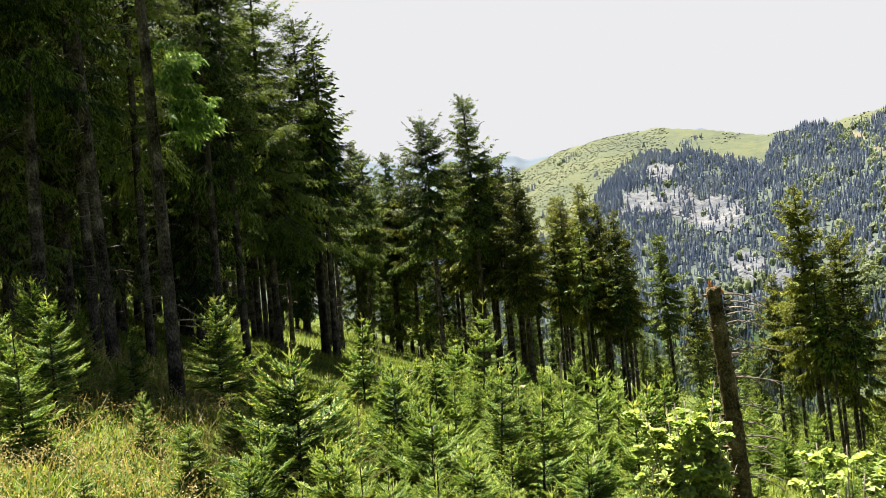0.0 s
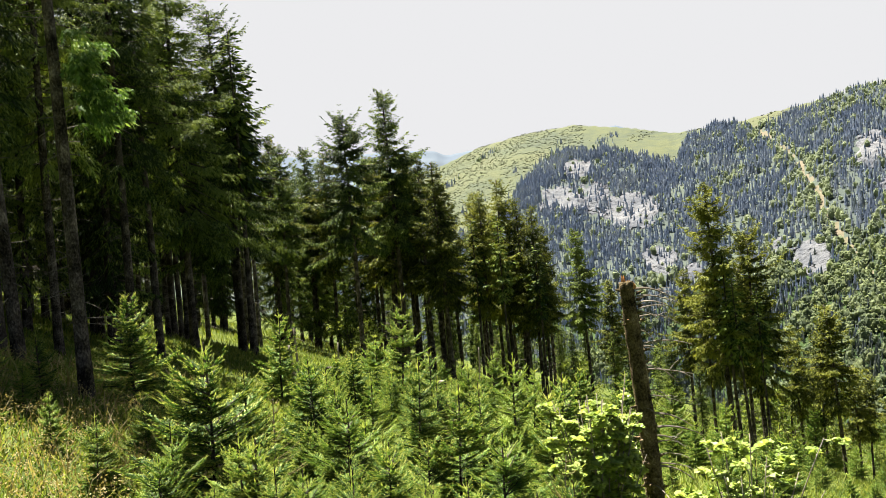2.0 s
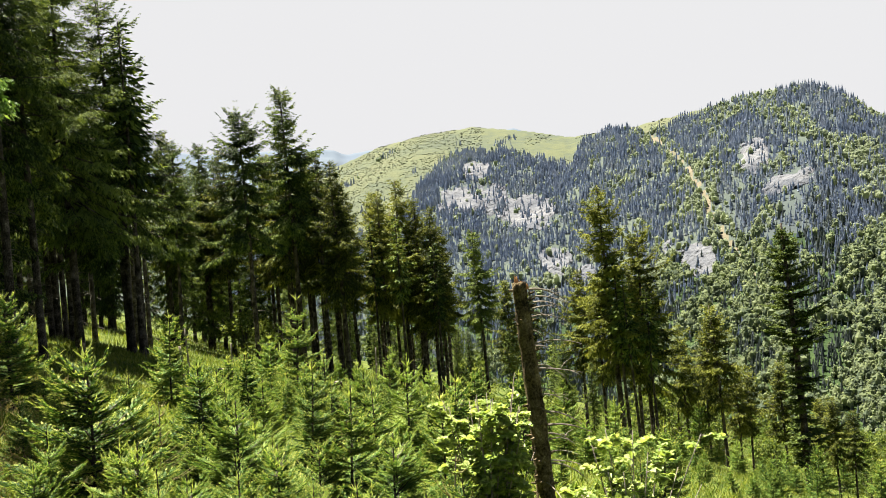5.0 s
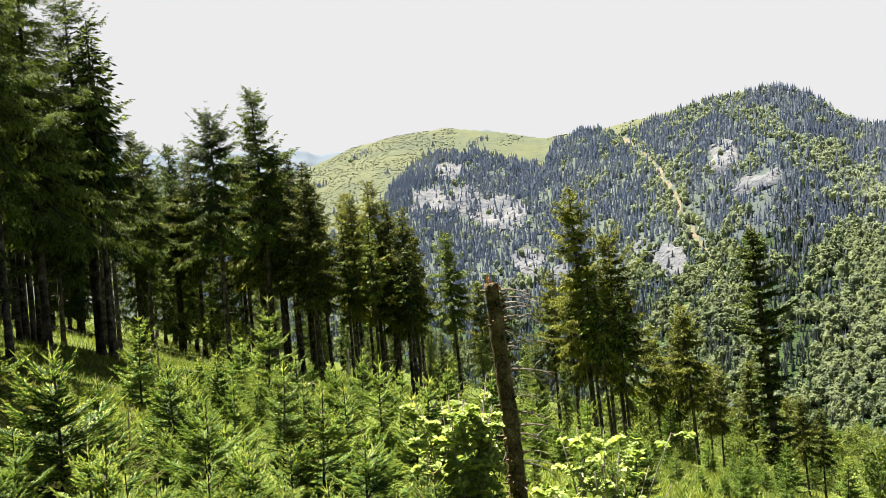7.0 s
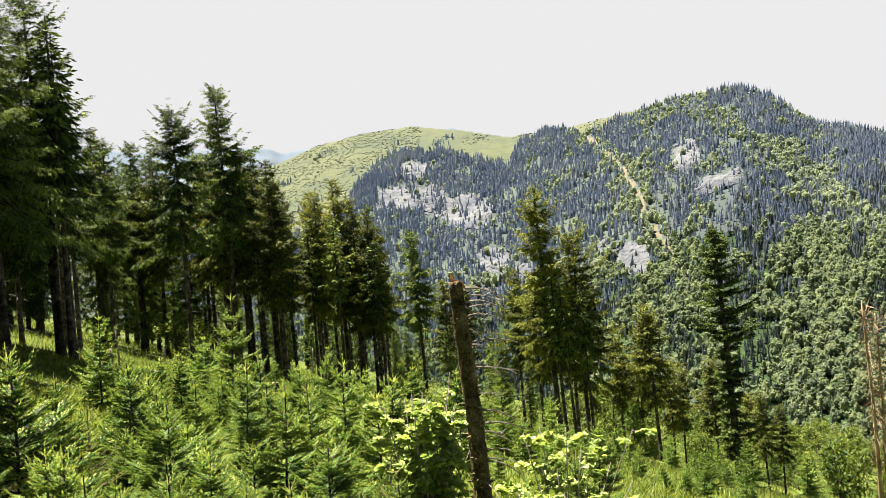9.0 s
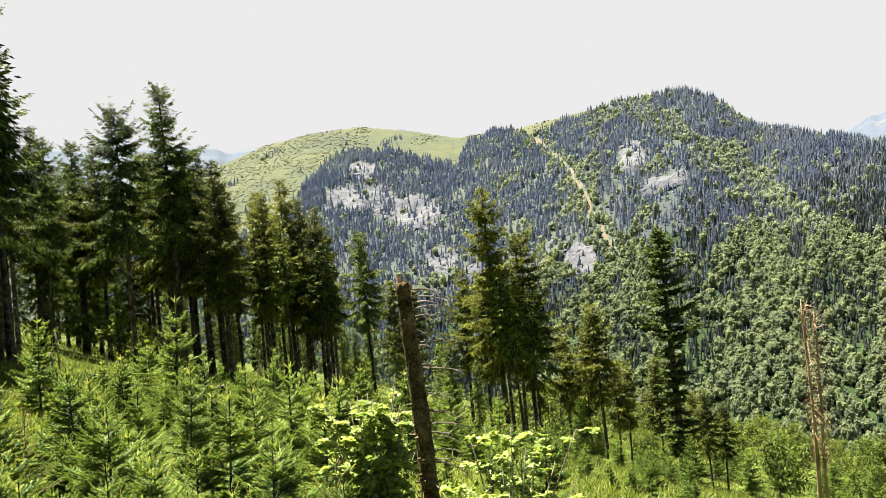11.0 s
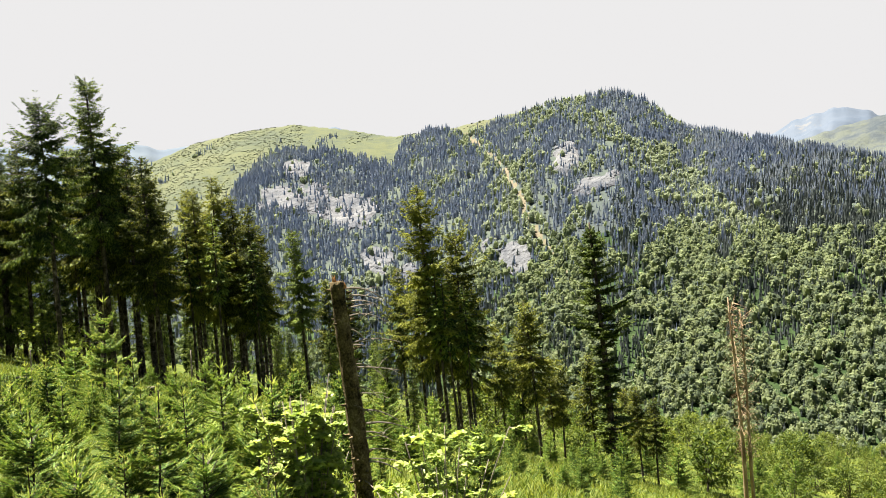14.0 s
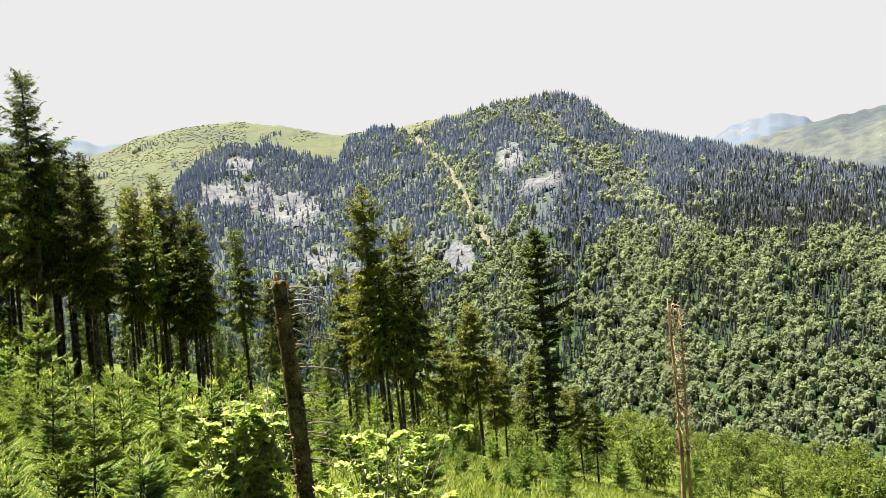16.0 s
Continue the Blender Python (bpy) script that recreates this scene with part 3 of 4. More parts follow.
# ---- spruces ----
def limb(shape, wood, rng, start, a, le, t, u, droop, twig, step, fine, wide):
    """One bough: an axis that sags and lifts at its tip, with hanging side sprays."""
    out = np.array([math.cos(a), math.sin(a), 0])
    s = np.linspace(0, 1, 6)
    run = start + le * (s[:, None] * math.cos(t) * out + (s * math.sin(t) - droop * s ** 2 * (1 - u) + droop * 0.75 * s ** 3.5)[:, None] * [0, 0, 1])
    if wood is not None and le > 0.5:
        tube(wood, run[[0, 2, 4]], np.array([0.018, 0.011, 0.004]) * (0.5 + le * 0.4), 3, cap=False)
    n = max(2, int(le / step))
    q = np.sort(rng.uniform(0.12 if u > 0.25 else 0.3, 1.0, n))
    q[-1] = 1.0
    base = np.stack([np.interp(q, s, run[:, k]) for k in range(3)], 1)
    ahead = unit(np.stack([np.interp(np.clip(q + 0.05, 0, 1), s, run[:, k]) - np.interp(np.clip(q - 0.08, 0, 1), s, run[:, k]) for k in range(3)], 1))
    for side in (-1, 1):
        sideways = np.cross(ahead, [0, 0, 1.0]) * side
        way = unit(ahead * rng.uniform(0.4, 1.0, (n, 1)) + sideways * rng.uniform(0.25, 1.0, (n, 1)) + np.array([0, 0, -1.0]) * rng.uniform(0.0, 0.85, (n, 1)) * (1 - u * 0.7) * (droop > 0.1))
        tl = twig * rng.uniform(0.55, 1.25, n) * (1.1 - 0.5 * q) * (0.6 + 0.4 * (1 - u))
        if fine <= 1:
            kites(shape, base, way, tl, tl * wide, rng, 0.18)
            continue
        m = int(fine * 2.2)
        for f in range(m):
            q2 = (f + rng.uniform(0.1, 0.9, n)) / m
            at = base + way * (tl * q2)[:, None] + np.array([0, 0, -0.22]) * (tl * q2 ** 2)[:, None]
            fl = unit(way * 0.8 + np.cross(way, [0, 0, 1.0]) * ((-1) ** f * rng.uniform(0.2, 0.9, n))[:, None] + rng.normal(0, 0.3, (n, 3)) + [0, 0, -0.5 * (droop > 0.1)])
            le2 = tl * rng.uniform(0.22, 0.52, n) * min(1, (4 / fine) ** 0.45)
            kites(shape, at, fl, le2, le2 * wide * 1.15 + 0.004, rng, 0.2)


def boughs(shape, wood, rng, height, bare, reach, gap, per, twig, step, droop, fine, miss=0.16, lopsided=0.0, ragged=0.3, outline=None, spurs=(), wide=0.14):
    """A conifer's crown: whorls of boughs, shorter towards the top."""
    z = height * bare
    gust = rng.uniform(0, 6.28, 3)
    while z < height - 0.15:
        u = (z - height * bare) / (height * (1 - bare))
        spread = (outline(u) if outline else (1 - u) ** 0.75 * (0.35 + 0.75 * min(1, u * 3.2))) * reach + 0.12
        for j in range(per):
            if rng.random() < miss:
                continue
            a = rng.uniform(0, 2 * np.pi)
            swell = 1 + 0.22 * math.sin(2 * a + 7 * u + gust[0]) + 0.16 * math.sin(3 * a - 13 * u + gust[1])
            le = spread * swell * rng.uniform(1 - ragged * 1.3, 1 + ragged * 0.45) * (1 + lopsided * math.cos(a))
            t = (-0.42 + 0.95 * u ** 1.2 if droop > 0.1 else 0.12 + 0.25 * u) + rng.normal(0, 0.13)
            limb(shape, wood, rng, np.array([0, 0, z + rng.uniform(-gap, gap) * (0.5 if droop > 0.1 else 0.15)]), a, le, t, u, droop, twig, step, fine, wide)
        z += gap * rng.uniform(0.75, 1.25) * (1 - 0.35 * u)
    for z, a, le in spurs:
        limb(shape, wood, rng, np.array([0, 0, z]), radians(a), le, -0.12, 0.1, droop, twig, step, fine, wide)
    kites(shape, np.array([[0, 0, height - 0.5]]), np.array([[0, 0, 1.0]]), 0.55, 0.04, rng, 0)


def dead_twigs(shape, rng, lo, hi, count, longest, thick=0.012, lift=0.15):
    """Bare broken branches on the lower trunk, sagging outwards."""
    for k in range(count):
        a, z = rng.uniform(0, 2 * np.pi), rng.uniform(lo, hi)
        le = longest * rng.uniform(0.25, 1.0)
        out = np.array([math.cos(a), math.sin(a), 0])
        s = np.linspace(0, 1, 4)
        bend, rise = rng.uniform(-0.45, 0.15), rng.normal(0, lift)
        run = np.array([0, 0, z]) + le * (s[:, None] * out + (bend * s ** 2 + rise * s)[:, None] * [0, 0, 1.0])
        tube(shape, run, np.linspace(1, 0.3, 4) * thick * rng.uniform(0.6, 1.2), 3)


def stem(shape, rng, height, girth, sway=0.08, sides=10, top=0.02):
    n = 14
    h = np.linspace(-0.3, height, n)
    u = np.clip(h / height, 0, 1)
    path = np.stack([sway * np.sin(u * 4 + rng.uniform(0, 6)) * u, sway * np.cos(u * 3 + rng.uniform(0, 6)) * u, h], 1)
    path[:, :2] -= path[1, :2]
    rad = girth / 2 * ((1 - u) ** 0.8 * 0.92 + 0.0) + top + girth * 0.13 * np.exp(-np.clip(h, 0, 9) / 0.22)
    tube(shape, path, rad, sides, 0.06, rng)


def spruce(name, label, group, seed, height, girth, bare, reach, gap=0.42, per=6, twig=0.55, step=0.16, droop=0.28, fine=1,
           needle=None, twigs=50, twig_long=1.2, category="spruce tree", twig_low=0.06, **more):
    rng = np.random.default_rng(seed)
    root = thing(name, label, category, group)
    trunk, crown, dead = Shape(), Shape(), Shape()
    stem(trunk, rng, height, girth)
    boughs(crown, trunk if fine > 2 else None, rng, height, bare, reach, gap, per, twig, step, droop, fine, **more)
    part("trunk", trunk, M_BARK, root, smooth=True)
    part("crown", crown, needle or M_NEEDLE, root)
    if twigs:
        dead_twigs(dead, rng, height * twig_low, height * max(bare, 0.1) * 1.25, twigs, twig_long)
        tagged(part("deadwood", dead, M_TWIG, root, "bare grey dead branches"), kind="stuff")
    return root


BIG = "tall dark green spruce with bare lower trunk on the hillside"
EDGE = "tall spruce at the forest edge with sagging green boughs"
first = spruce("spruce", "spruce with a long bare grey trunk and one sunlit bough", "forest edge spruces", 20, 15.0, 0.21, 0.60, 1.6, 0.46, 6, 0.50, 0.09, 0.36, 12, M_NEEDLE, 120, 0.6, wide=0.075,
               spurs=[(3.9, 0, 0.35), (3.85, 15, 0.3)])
# Sunlight on the low boughs is put in by the brighter young-needle colour.
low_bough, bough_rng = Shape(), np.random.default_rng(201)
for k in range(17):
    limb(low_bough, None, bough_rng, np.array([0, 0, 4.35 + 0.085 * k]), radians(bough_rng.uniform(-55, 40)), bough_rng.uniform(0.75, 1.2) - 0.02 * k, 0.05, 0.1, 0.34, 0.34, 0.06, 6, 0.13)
part("green_bough", low_bough, M_YOUNG, first, "lower boughs in a brighter needle green that stands for sunlight")
near_a = spruce("spruce", EDGE, "forest edge spruces", 21, 14.5, 0.30, 0.33, 2.8, 0.46, 11, 0.54, 0.085, 0.42, 9, M_NEEDLE, 60, 0.8, ragged=0.5, wide=0.09,
                outline=lambda u: (1 - u) ** 0.55 * (0.55 + 0.45 * min(1, u * 5 + 0.35)))
near_b = spruce("spruce", EDGE, "forest edge spruces", 22, 15.5, 0.24, 0.36, 2.1, 0.46, 7, 0.50, 0.09, 0.38, 12, M_NEEDLE, 90, 0.7, wide=0.075)
near_c = spruce("spruce", "spruce with a long bare trunk and dead twigs", "forest edge spruces", 23, 15.0, 0.23, 0.46, 2.2, 0.46, 6, 0.50, 0.09, 0.36, 12, M_NEEDLE, 110, 0.6, wide=0.075)
mid_a = spruce("spruce", BIG, "hillside spruces", 31, 15.0, 0.30, 0.46, 2.2, 0.42, 10, 0.50, 0.07, 0.38, 7, M_NEEDLE, 70, 1.0, ragged=0.75, wide=0.15, miss=0.12)
round_top = spruce("spruce", "tall spruce with a broad rounded crown and bare trunk", "hillside spruces", 36, 15.0, 0.30, 0.52, 1.95, 0.42, 10, 0.50, 0.07, 0.36, 7, M_NEEDLE, 70, 1.0, ragged=0.7, wide=0.15, miss=0.12,
                   outline=lambda u: 1.0 - 0.6 * u ** 3)
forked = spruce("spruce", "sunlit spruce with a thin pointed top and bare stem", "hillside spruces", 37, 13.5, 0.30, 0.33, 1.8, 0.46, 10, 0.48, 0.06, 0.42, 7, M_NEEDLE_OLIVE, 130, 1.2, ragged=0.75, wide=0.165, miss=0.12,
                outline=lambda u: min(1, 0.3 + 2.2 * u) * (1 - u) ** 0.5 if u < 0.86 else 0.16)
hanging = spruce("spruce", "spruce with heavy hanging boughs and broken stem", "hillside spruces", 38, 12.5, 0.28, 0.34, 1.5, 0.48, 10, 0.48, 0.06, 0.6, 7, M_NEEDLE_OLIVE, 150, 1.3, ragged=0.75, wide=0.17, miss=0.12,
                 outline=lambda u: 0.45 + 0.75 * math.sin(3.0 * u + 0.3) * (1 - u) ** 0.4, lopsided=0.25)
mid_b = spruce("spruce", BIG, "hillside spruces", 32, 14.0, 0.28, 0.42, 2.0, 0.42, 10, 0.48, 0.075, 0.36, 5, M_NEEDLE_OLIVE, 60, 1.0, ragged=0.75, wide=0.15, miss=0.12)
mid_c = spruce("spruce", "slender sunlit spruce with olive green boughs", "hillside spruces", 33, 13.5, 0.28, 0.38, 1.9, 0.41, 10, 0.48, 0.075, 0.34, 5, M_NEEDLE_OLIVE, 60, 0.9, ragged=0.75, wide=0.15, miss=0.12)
mid_d = spruce("spruce", "dark dense spruce in the forest's shade", "hillside spruces", 34, 14.0, 0.30, 0.14, 2.1, 0.45, 8, 0.85, 0.18, 0.28, 1, M_NEEDLE, 24, 1.0, ragged=0.5, wide=0.24)
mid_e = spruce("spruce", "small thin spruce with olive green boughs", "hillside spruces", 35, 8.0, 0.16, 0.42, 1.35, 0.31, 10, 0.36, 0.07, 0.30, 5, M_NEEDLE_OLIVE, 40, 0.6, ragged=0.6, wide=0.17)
near_d = spruce("spruce", "dark dense spruce in the forest's shade", "hillside spruces", 40, 14.0, 0.28, 0.12, 2.0, 0.46, 9, 0.50, 0.11, 0.40, 7, M_NEEDLE, 60, 1.0, ragged=0.5, wide=0.11)
pole = spruce("spruce", "thin spruce with a long bare trunk", "hillside spruces", 39, 14.5, 0.26, 0.55, 1.5, 0.40, 7, 0.60, 0.15, 0.30, 1, M_NEEDLE, 40, 1.0, ragged=0.5, wide=0.18)

# proto, bearing, distance, height, lean
SPRUCES = [
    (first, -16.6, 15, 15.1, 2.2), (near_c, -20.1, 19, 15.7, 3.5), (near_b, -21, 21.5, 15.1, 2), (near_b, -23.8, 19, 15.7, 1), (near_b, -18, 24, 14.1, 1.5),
    (near_a, -28.0, 20, 15.8, 0.5), (near_a, -22.4, 27, 16.2, 1), (near_a, -16, 32, 15.2, 1), (near_b, -13.9, 26, 14.6, 1), (near_b, -12.4, 29, 14.1, 1.8),
    (near_b, -14.8, 30, 14.6, 1.5), (near_a, -10.4, 34, 14.2, 2), (near_a, -7.6, 37, 13.9, 2.8), (near_a, -11.6, 40, 14.7, 1),
    (mid_c, -5.2, 62, 14.0, 1.5), (mid_c, -4.5, 80, 14.3, 0.5), (mid_d, -5.0, 68, 13.8, 1),
    (mid_d, -19.5, 36, 15.3, 0), (mid_d, -24.5, 33, 15.8, 0), (mid_d, -27.5, 29, 15.8, 0), (mid_d, -17.5, 44, 15.8, 0), (mid_d, -21.5, 42, 15.8, 0),
    (mid_d, -13, 56, 14.8, 0), (mid_d, -25.5, 24, 15.2, 0), (mid_d, -29.5, 22, 14.8, 0), (mid_d, -16, 52, 15.8, 0), (mid_d, -8.6, 62, 14.8, 0),
    (round_top, -0.2, 52, 14.9, 2.4), (mid_a, 2.6, 58, 18.1, 3), (mid_b, 2, 60, 14.9, 1), (mid_d, -2.2, 72, 15.1, 2), (mid_d, -3.5, 84, 15.9, 1), (mid_d, -1.2, 78, 14.6, 1.5),
    (mid_d, 0.6, 76, 15.0, 1.5), (mid_b, 4.2, 60, 14.7, 2.6), (mid_c, 5.4, 54, 13.3, 3.4), (mid_b, 6, 62, 13.0, 3.6), (mid_b, 3.4, 66, 14.7, 2), (mid_b, 1.2, 68, 15.2, 2),
    (mid_c, 9.3, 62, 14.5, 3.2), (mid_c, 7.6, 68, 14.3, 3), (mid_b, 8.6, 66, 12.8, 2.6), (mid_c, 11, 60, 12.7, 2.2), (mid_b, 11.5, 66, 12.5, 2.1), (mid_b, 10.3, 70, 11.8, 2.1),
    (mid_a, 14.1, 64, 12.6, 4.2), (mid_c, 15.7, 58, 8.7, 3), (mid_b, 16.9, 66, 9.0, 2), (forked, 22.5, 46, 13.4, 4.6), (hanging, 24.3, 47, 12.1, 3.8), (mid_b, 23.6, 50, 10.4, 3),
    (pole, 22.9, 45.3, 9.8, 4.6), (pole, 23.5, 45.0, 9.0, 5.2), (pole, 24.6, 45.6, 8.6, 4.2), (mid_b, 20.2, 55, 10.0, 2.8), (mid_b, 21.4, 52, 9.3, 3.2), (mid_e, 28.6, 56, 10.2, 5.5), (mid_e, 26.4, 60, 8.0, 4.5), (mid_e, 30, 64, 7.0, 2.5),
    (mid_e, 32, 57, 7.8, 4), (mid_e, 34.8, 60, 6.6, 4.5), (mid_e, 35.7, 62, 6.1, 2.8), (mid_e, 33.9, 63, 6.3, 3), (mid_e, 27.6, 64, 7.6, 4), (mid_e, 29.4, 60, 6.9, 3.5),
]
SPRUCES += [(near_d, 15.5, 52, 5.0, 2), (near_d, 17.1, 50, 4.4, 2), (near_d, 19.0, 55, 5.6, 2), (near_d, 20.6, 50, 4.4, 2), (near_d, 13.0, 56, 5.0, 2),
            (mid_a, -3.1, 66, 14.6, 1), (mid_a, -4.7, 58, 12.8, 1), (near_d, -5.4, 63, 13.2, 1), (near_d, -4.0, 74, 13.8, 1), (near_d, -6.6, 67, 13.6, 1), (near_d, -4.9, 86, 15.0, 1), (near_d, -3.4, 92, 14.5, 1), (mid_b, -1.7, 63, 14.0, 2), (mid_b, 0.9, 64, 14.6, 2), (mid_b, 3.2, 61, 14.2, 2.5), (mid_d, -0.4, 69, 12.5, 2), (mid_d, 2.3, 72, 13.0, 2), (mid_d, -2.9, 66, 12.0, 1.5), (mid_b, 4.9, 64, 13.6, 3),
            (mid_b, 8.0, 60, 13.0, 3), (mid_c, 10.2, 61, 13.2, 2.6)]
rng = np.random.default_rng(17)
for k in range(22):
    SPRUCES.append((mid_d, rng.uniform(-3, 20), rng.uniform(88, 135), rng.uniform(8, 11.5), 2))
for k in range(26):
    b, d = rng.uniform(-31, -7), rng.uniform(34, 75)
    SPRUCES.append((mid_d, b, d if b < -15 else max(d, 64), rng.uniform(12, 15), 0))
# Mostly left of the view: spruces added to keep sky light off the forest.
for k in range(16):
    SPRUCES.append((mid_d, rng.uniform(-50, -17), rng.uniform(30, 60), rng.uniform(13, 16), 0))
for k in range(13):
    SPRUCES.append((pole, rng.uniform(-14, -5.5), rng.uniform(36, 46), rng.uniform(12, 13.2), 1.5))
for k in range(24):
    SPRUCES.append((mid_d, rng.uniform(-1, 20), rng.uniform(72, 100), rng.uniform(4.5, 7.5), 2))
for k in range(16):
    SPRUCES.append((pole, rng.uniform(0.5, 12.5), rng.uniform(58, 76), rng.uniform(10, 12.5), 2.5))
for k in range(18):
    SPRUCES.append((mid_d, rng.uniform(-33, -14.5), rng.uniform(27, 44), rng.uniform(11, 14), 0))
used = set()
turns = np.random.default_rng(5)
for proto, bearing, dist, height, lean in SPRUCES:
    proto = near_d if proto is mid_d and dist < 95 else proto
    size = height / max(v.co.z for v in proto.children[0].data.vertices)
    ob = proto if proto not in used else copy_thing(proto, Matrix())
    used.add(proto)
    ob.scale = (1, 1, 1)
    set_at(ob, bearing, dist, 0 if proto in (first, hanging) else turns.uniform(0, 360), -lean, size)


# the dark fir with short level branches
def fir_outline(u):
    """Flat tuft on top, long upper crown, a thin waist and two lower tiers."""
    if u > 0.96:
        return 0.42
    if u > 0.5:
        return 0.45 + 0.55 * (0.96 - u) / 0.46
    if u > 0.38:
        return 0.3
    if u > 0.24:
        return 0.46
    return 0.62 if 0.06 < u < 0.16 else 0.25


def fir():
    rng = np.random.default_rng(41)
    root = thing("fir", "dark blue-green fir with short level branches on the slope", "fir tree")
    trunk, crown, dead = Shape(), Shape(), Shape()
    stem(trunk, rng, 15.2, 0.42, 0.06, 10, 0.05)
    boughs(crown, trunk, rng, 14.8, 0.12, 1.4, 0.60, 10, 0.58, 0.055, 0.06, 7, 0.12, 0.12, 0.5, fir_outline, wide=0.2)
    dead_twigs(dead, rng, 0.5, 4, 25, 0.8)
    part("trunk", trunk, M_BARK, root, smooth=True)
    part("crown", crown, M_FIR, root)
    tagged(part("deadwood", dead, M_TWIG, root, "bare grey dead branches"), kind="stuff")
    return set_at(root, 33.2, 54, 0, -5.0)


fir()


# ---- dead trees ----
def dead_tree():
    """Two bare stems with peeling bark and short brittle twigs."""
    rng = np.random.default_rng(44)
    root = thing("dead_spruce", "bare dead twin-stemmed spruce with peeling reddish bark", "dead tree")
    for k, (dx, h, g) in enumerate(((0, 13.2, 0.25), (0.42, 12.4, 0.19))):
        trunk, twigs = Shape(), Shape()
        stem(trunk, rng, h, g, 0.15, 9, 0.03)
        dead_twigs(twigs, rng, h * 0.25, h * 0.98, 330, 1.0, 0.018, 0.5)
        a = part("trunk", trunk, M_RUST, root, "grey-brown stem with peeling reddish bark", True)
        b = tagged(part("deadwood", twigs, M_RUST, root, "short brittle bare twigs"), kind="stuff")
        a.location = b.location = (dx, 0, 0)
    return set_at(root, 40.9, 58, 0, -3.6)


dead_tree()


def snag():
    """The broken trunk: thick rough stem snapped off at the top, curved bare branches on one side."""
    rng = np.random.default_rng(45)
    root = thing("snag", "thick broken dead trunk with a splintered orange top", "dead tree")
    trunk, split, twigs = Shape(), Shape(), Shape()
    n, sides = 40, 20
    h = np.linspace(-0.6, 3.72, n)
    path = np.stack([0.02 * np.sin(h * 1.3), 0.02 * np.cos(h), h], 1)
    tube(trunk, path, 0.150 - 0.0105 * h + 0.004 * np.sin(h * 9), sides, 0.07, rng)
    body = part("trunk", trunk, M_SNAG, root, "rough brown bark with branch stubs", True)
    for k in range(52):
        stub = Shape()
        a, z = rng.uniform(0, 6.28), rng.uniform(-0.2, 3.6)
        d = np.array([math.cos(a), math.sin(a), 0.1])
        tube(stub, [d * 0.11 + [0, 0, z], d * 0.165 + [0, 0, z], d * rng.uniform(0.18, 0.24) + [0, 0, z + 0.01]], [0.032, 0.022, 0.010], 5)
        part("branch_stub", stub, M_SNAG, body)
    for k in range(26):
        a = rng.uniform(0, 6.28)
        rad = 0.115 * math.sqrt(rng.uniform(0.1, 1))
        b = np.array([rad * math.cos(a), rad * math.sin(a), 3.6])
        tall = rng.uniform(0.08, 0.2) + (0.14 if math.cos(a - 2.9) > 0.6 else 0)
        tall *= 0.7
        tube(split, [b, b + [0.0, 0, tall * 0.6], b + [rng.normal(0, 0.015), rng.normal(0, 0.015), tall]], [0.035, 0.026, 0.004], 4)
    for k in range(25):
        twigs = Shape()
        z = 3.55 - 3.1 * (k / 25) ** 1.2 + rng.normal(0, 0.05)
        a = rng.normal(0.15, 0.5)
        le = rng.uniform(0.18, 0.8) * (1.0 if k > 5 else 1.35)
        out = np.array([math.cos(a), math.sin(a), 0])
        s = np.linspace(0, 1, 7)
        arch = rng.uniform(-0.15, 0.35) * s - rng.uniform(0.1, 0.65) * s ** 2
        run = np.array([0, 0, z]) + out * 0.12 + le * (s[:, None] * out + arch[:, None] * [0, 0, 1.0])
        tube(twigs, run, np.linspace(0.018, 0.005, 7) * rng.uniform(0.7, 1.3), 5)
        for q in range(rng.integers(0, 3)):
            b = run[rng.integers(3, 6)]
            w = unit(out + rng.normal(0, 0.6, 3))
            tube(twigs, [b, b + w * 0.12, b + w * 0.25 + [0, 0, -0.04]], [0.005, 0.004, 0.002], 3)
        part("branch", twigs, M_DEADWOOD, root)
    part("splintered_top", split, M_SPLIT, body, "freshly splintered orange wood")
    return set_at(root, 17.75, 14.5, 0, -5.0)


snag()


# ---- young spruces ----
def brush(shape, base, way, length, half):
    """Needle-covered shoots: a level and an upright blade crossing along each shoot."""
    way = unit(way)
    side = unit(np.cross(way, [0.01, 0.02, 1.0]))
    up = np.cross(side, way)
    n = len(base)
    le = np.broadcast_to(length, n)[:, None]
    i = np.arange(n)[:, None] * 4
    for across_, k in ((side, 1.0), (up, 0.6)):
        w = across_ * np.minimum(half * k, le * 0.3)
        pts = np.stack([base - w * 0.4, base + way * le * 0.4 + w, base + way * le, base + way * le * 0.4 - w], 1)
        shape.add(pts, np.concatenate([i + [0, 1, 2], i + [0, 2, 3]], 1).reshape(-1, 3))


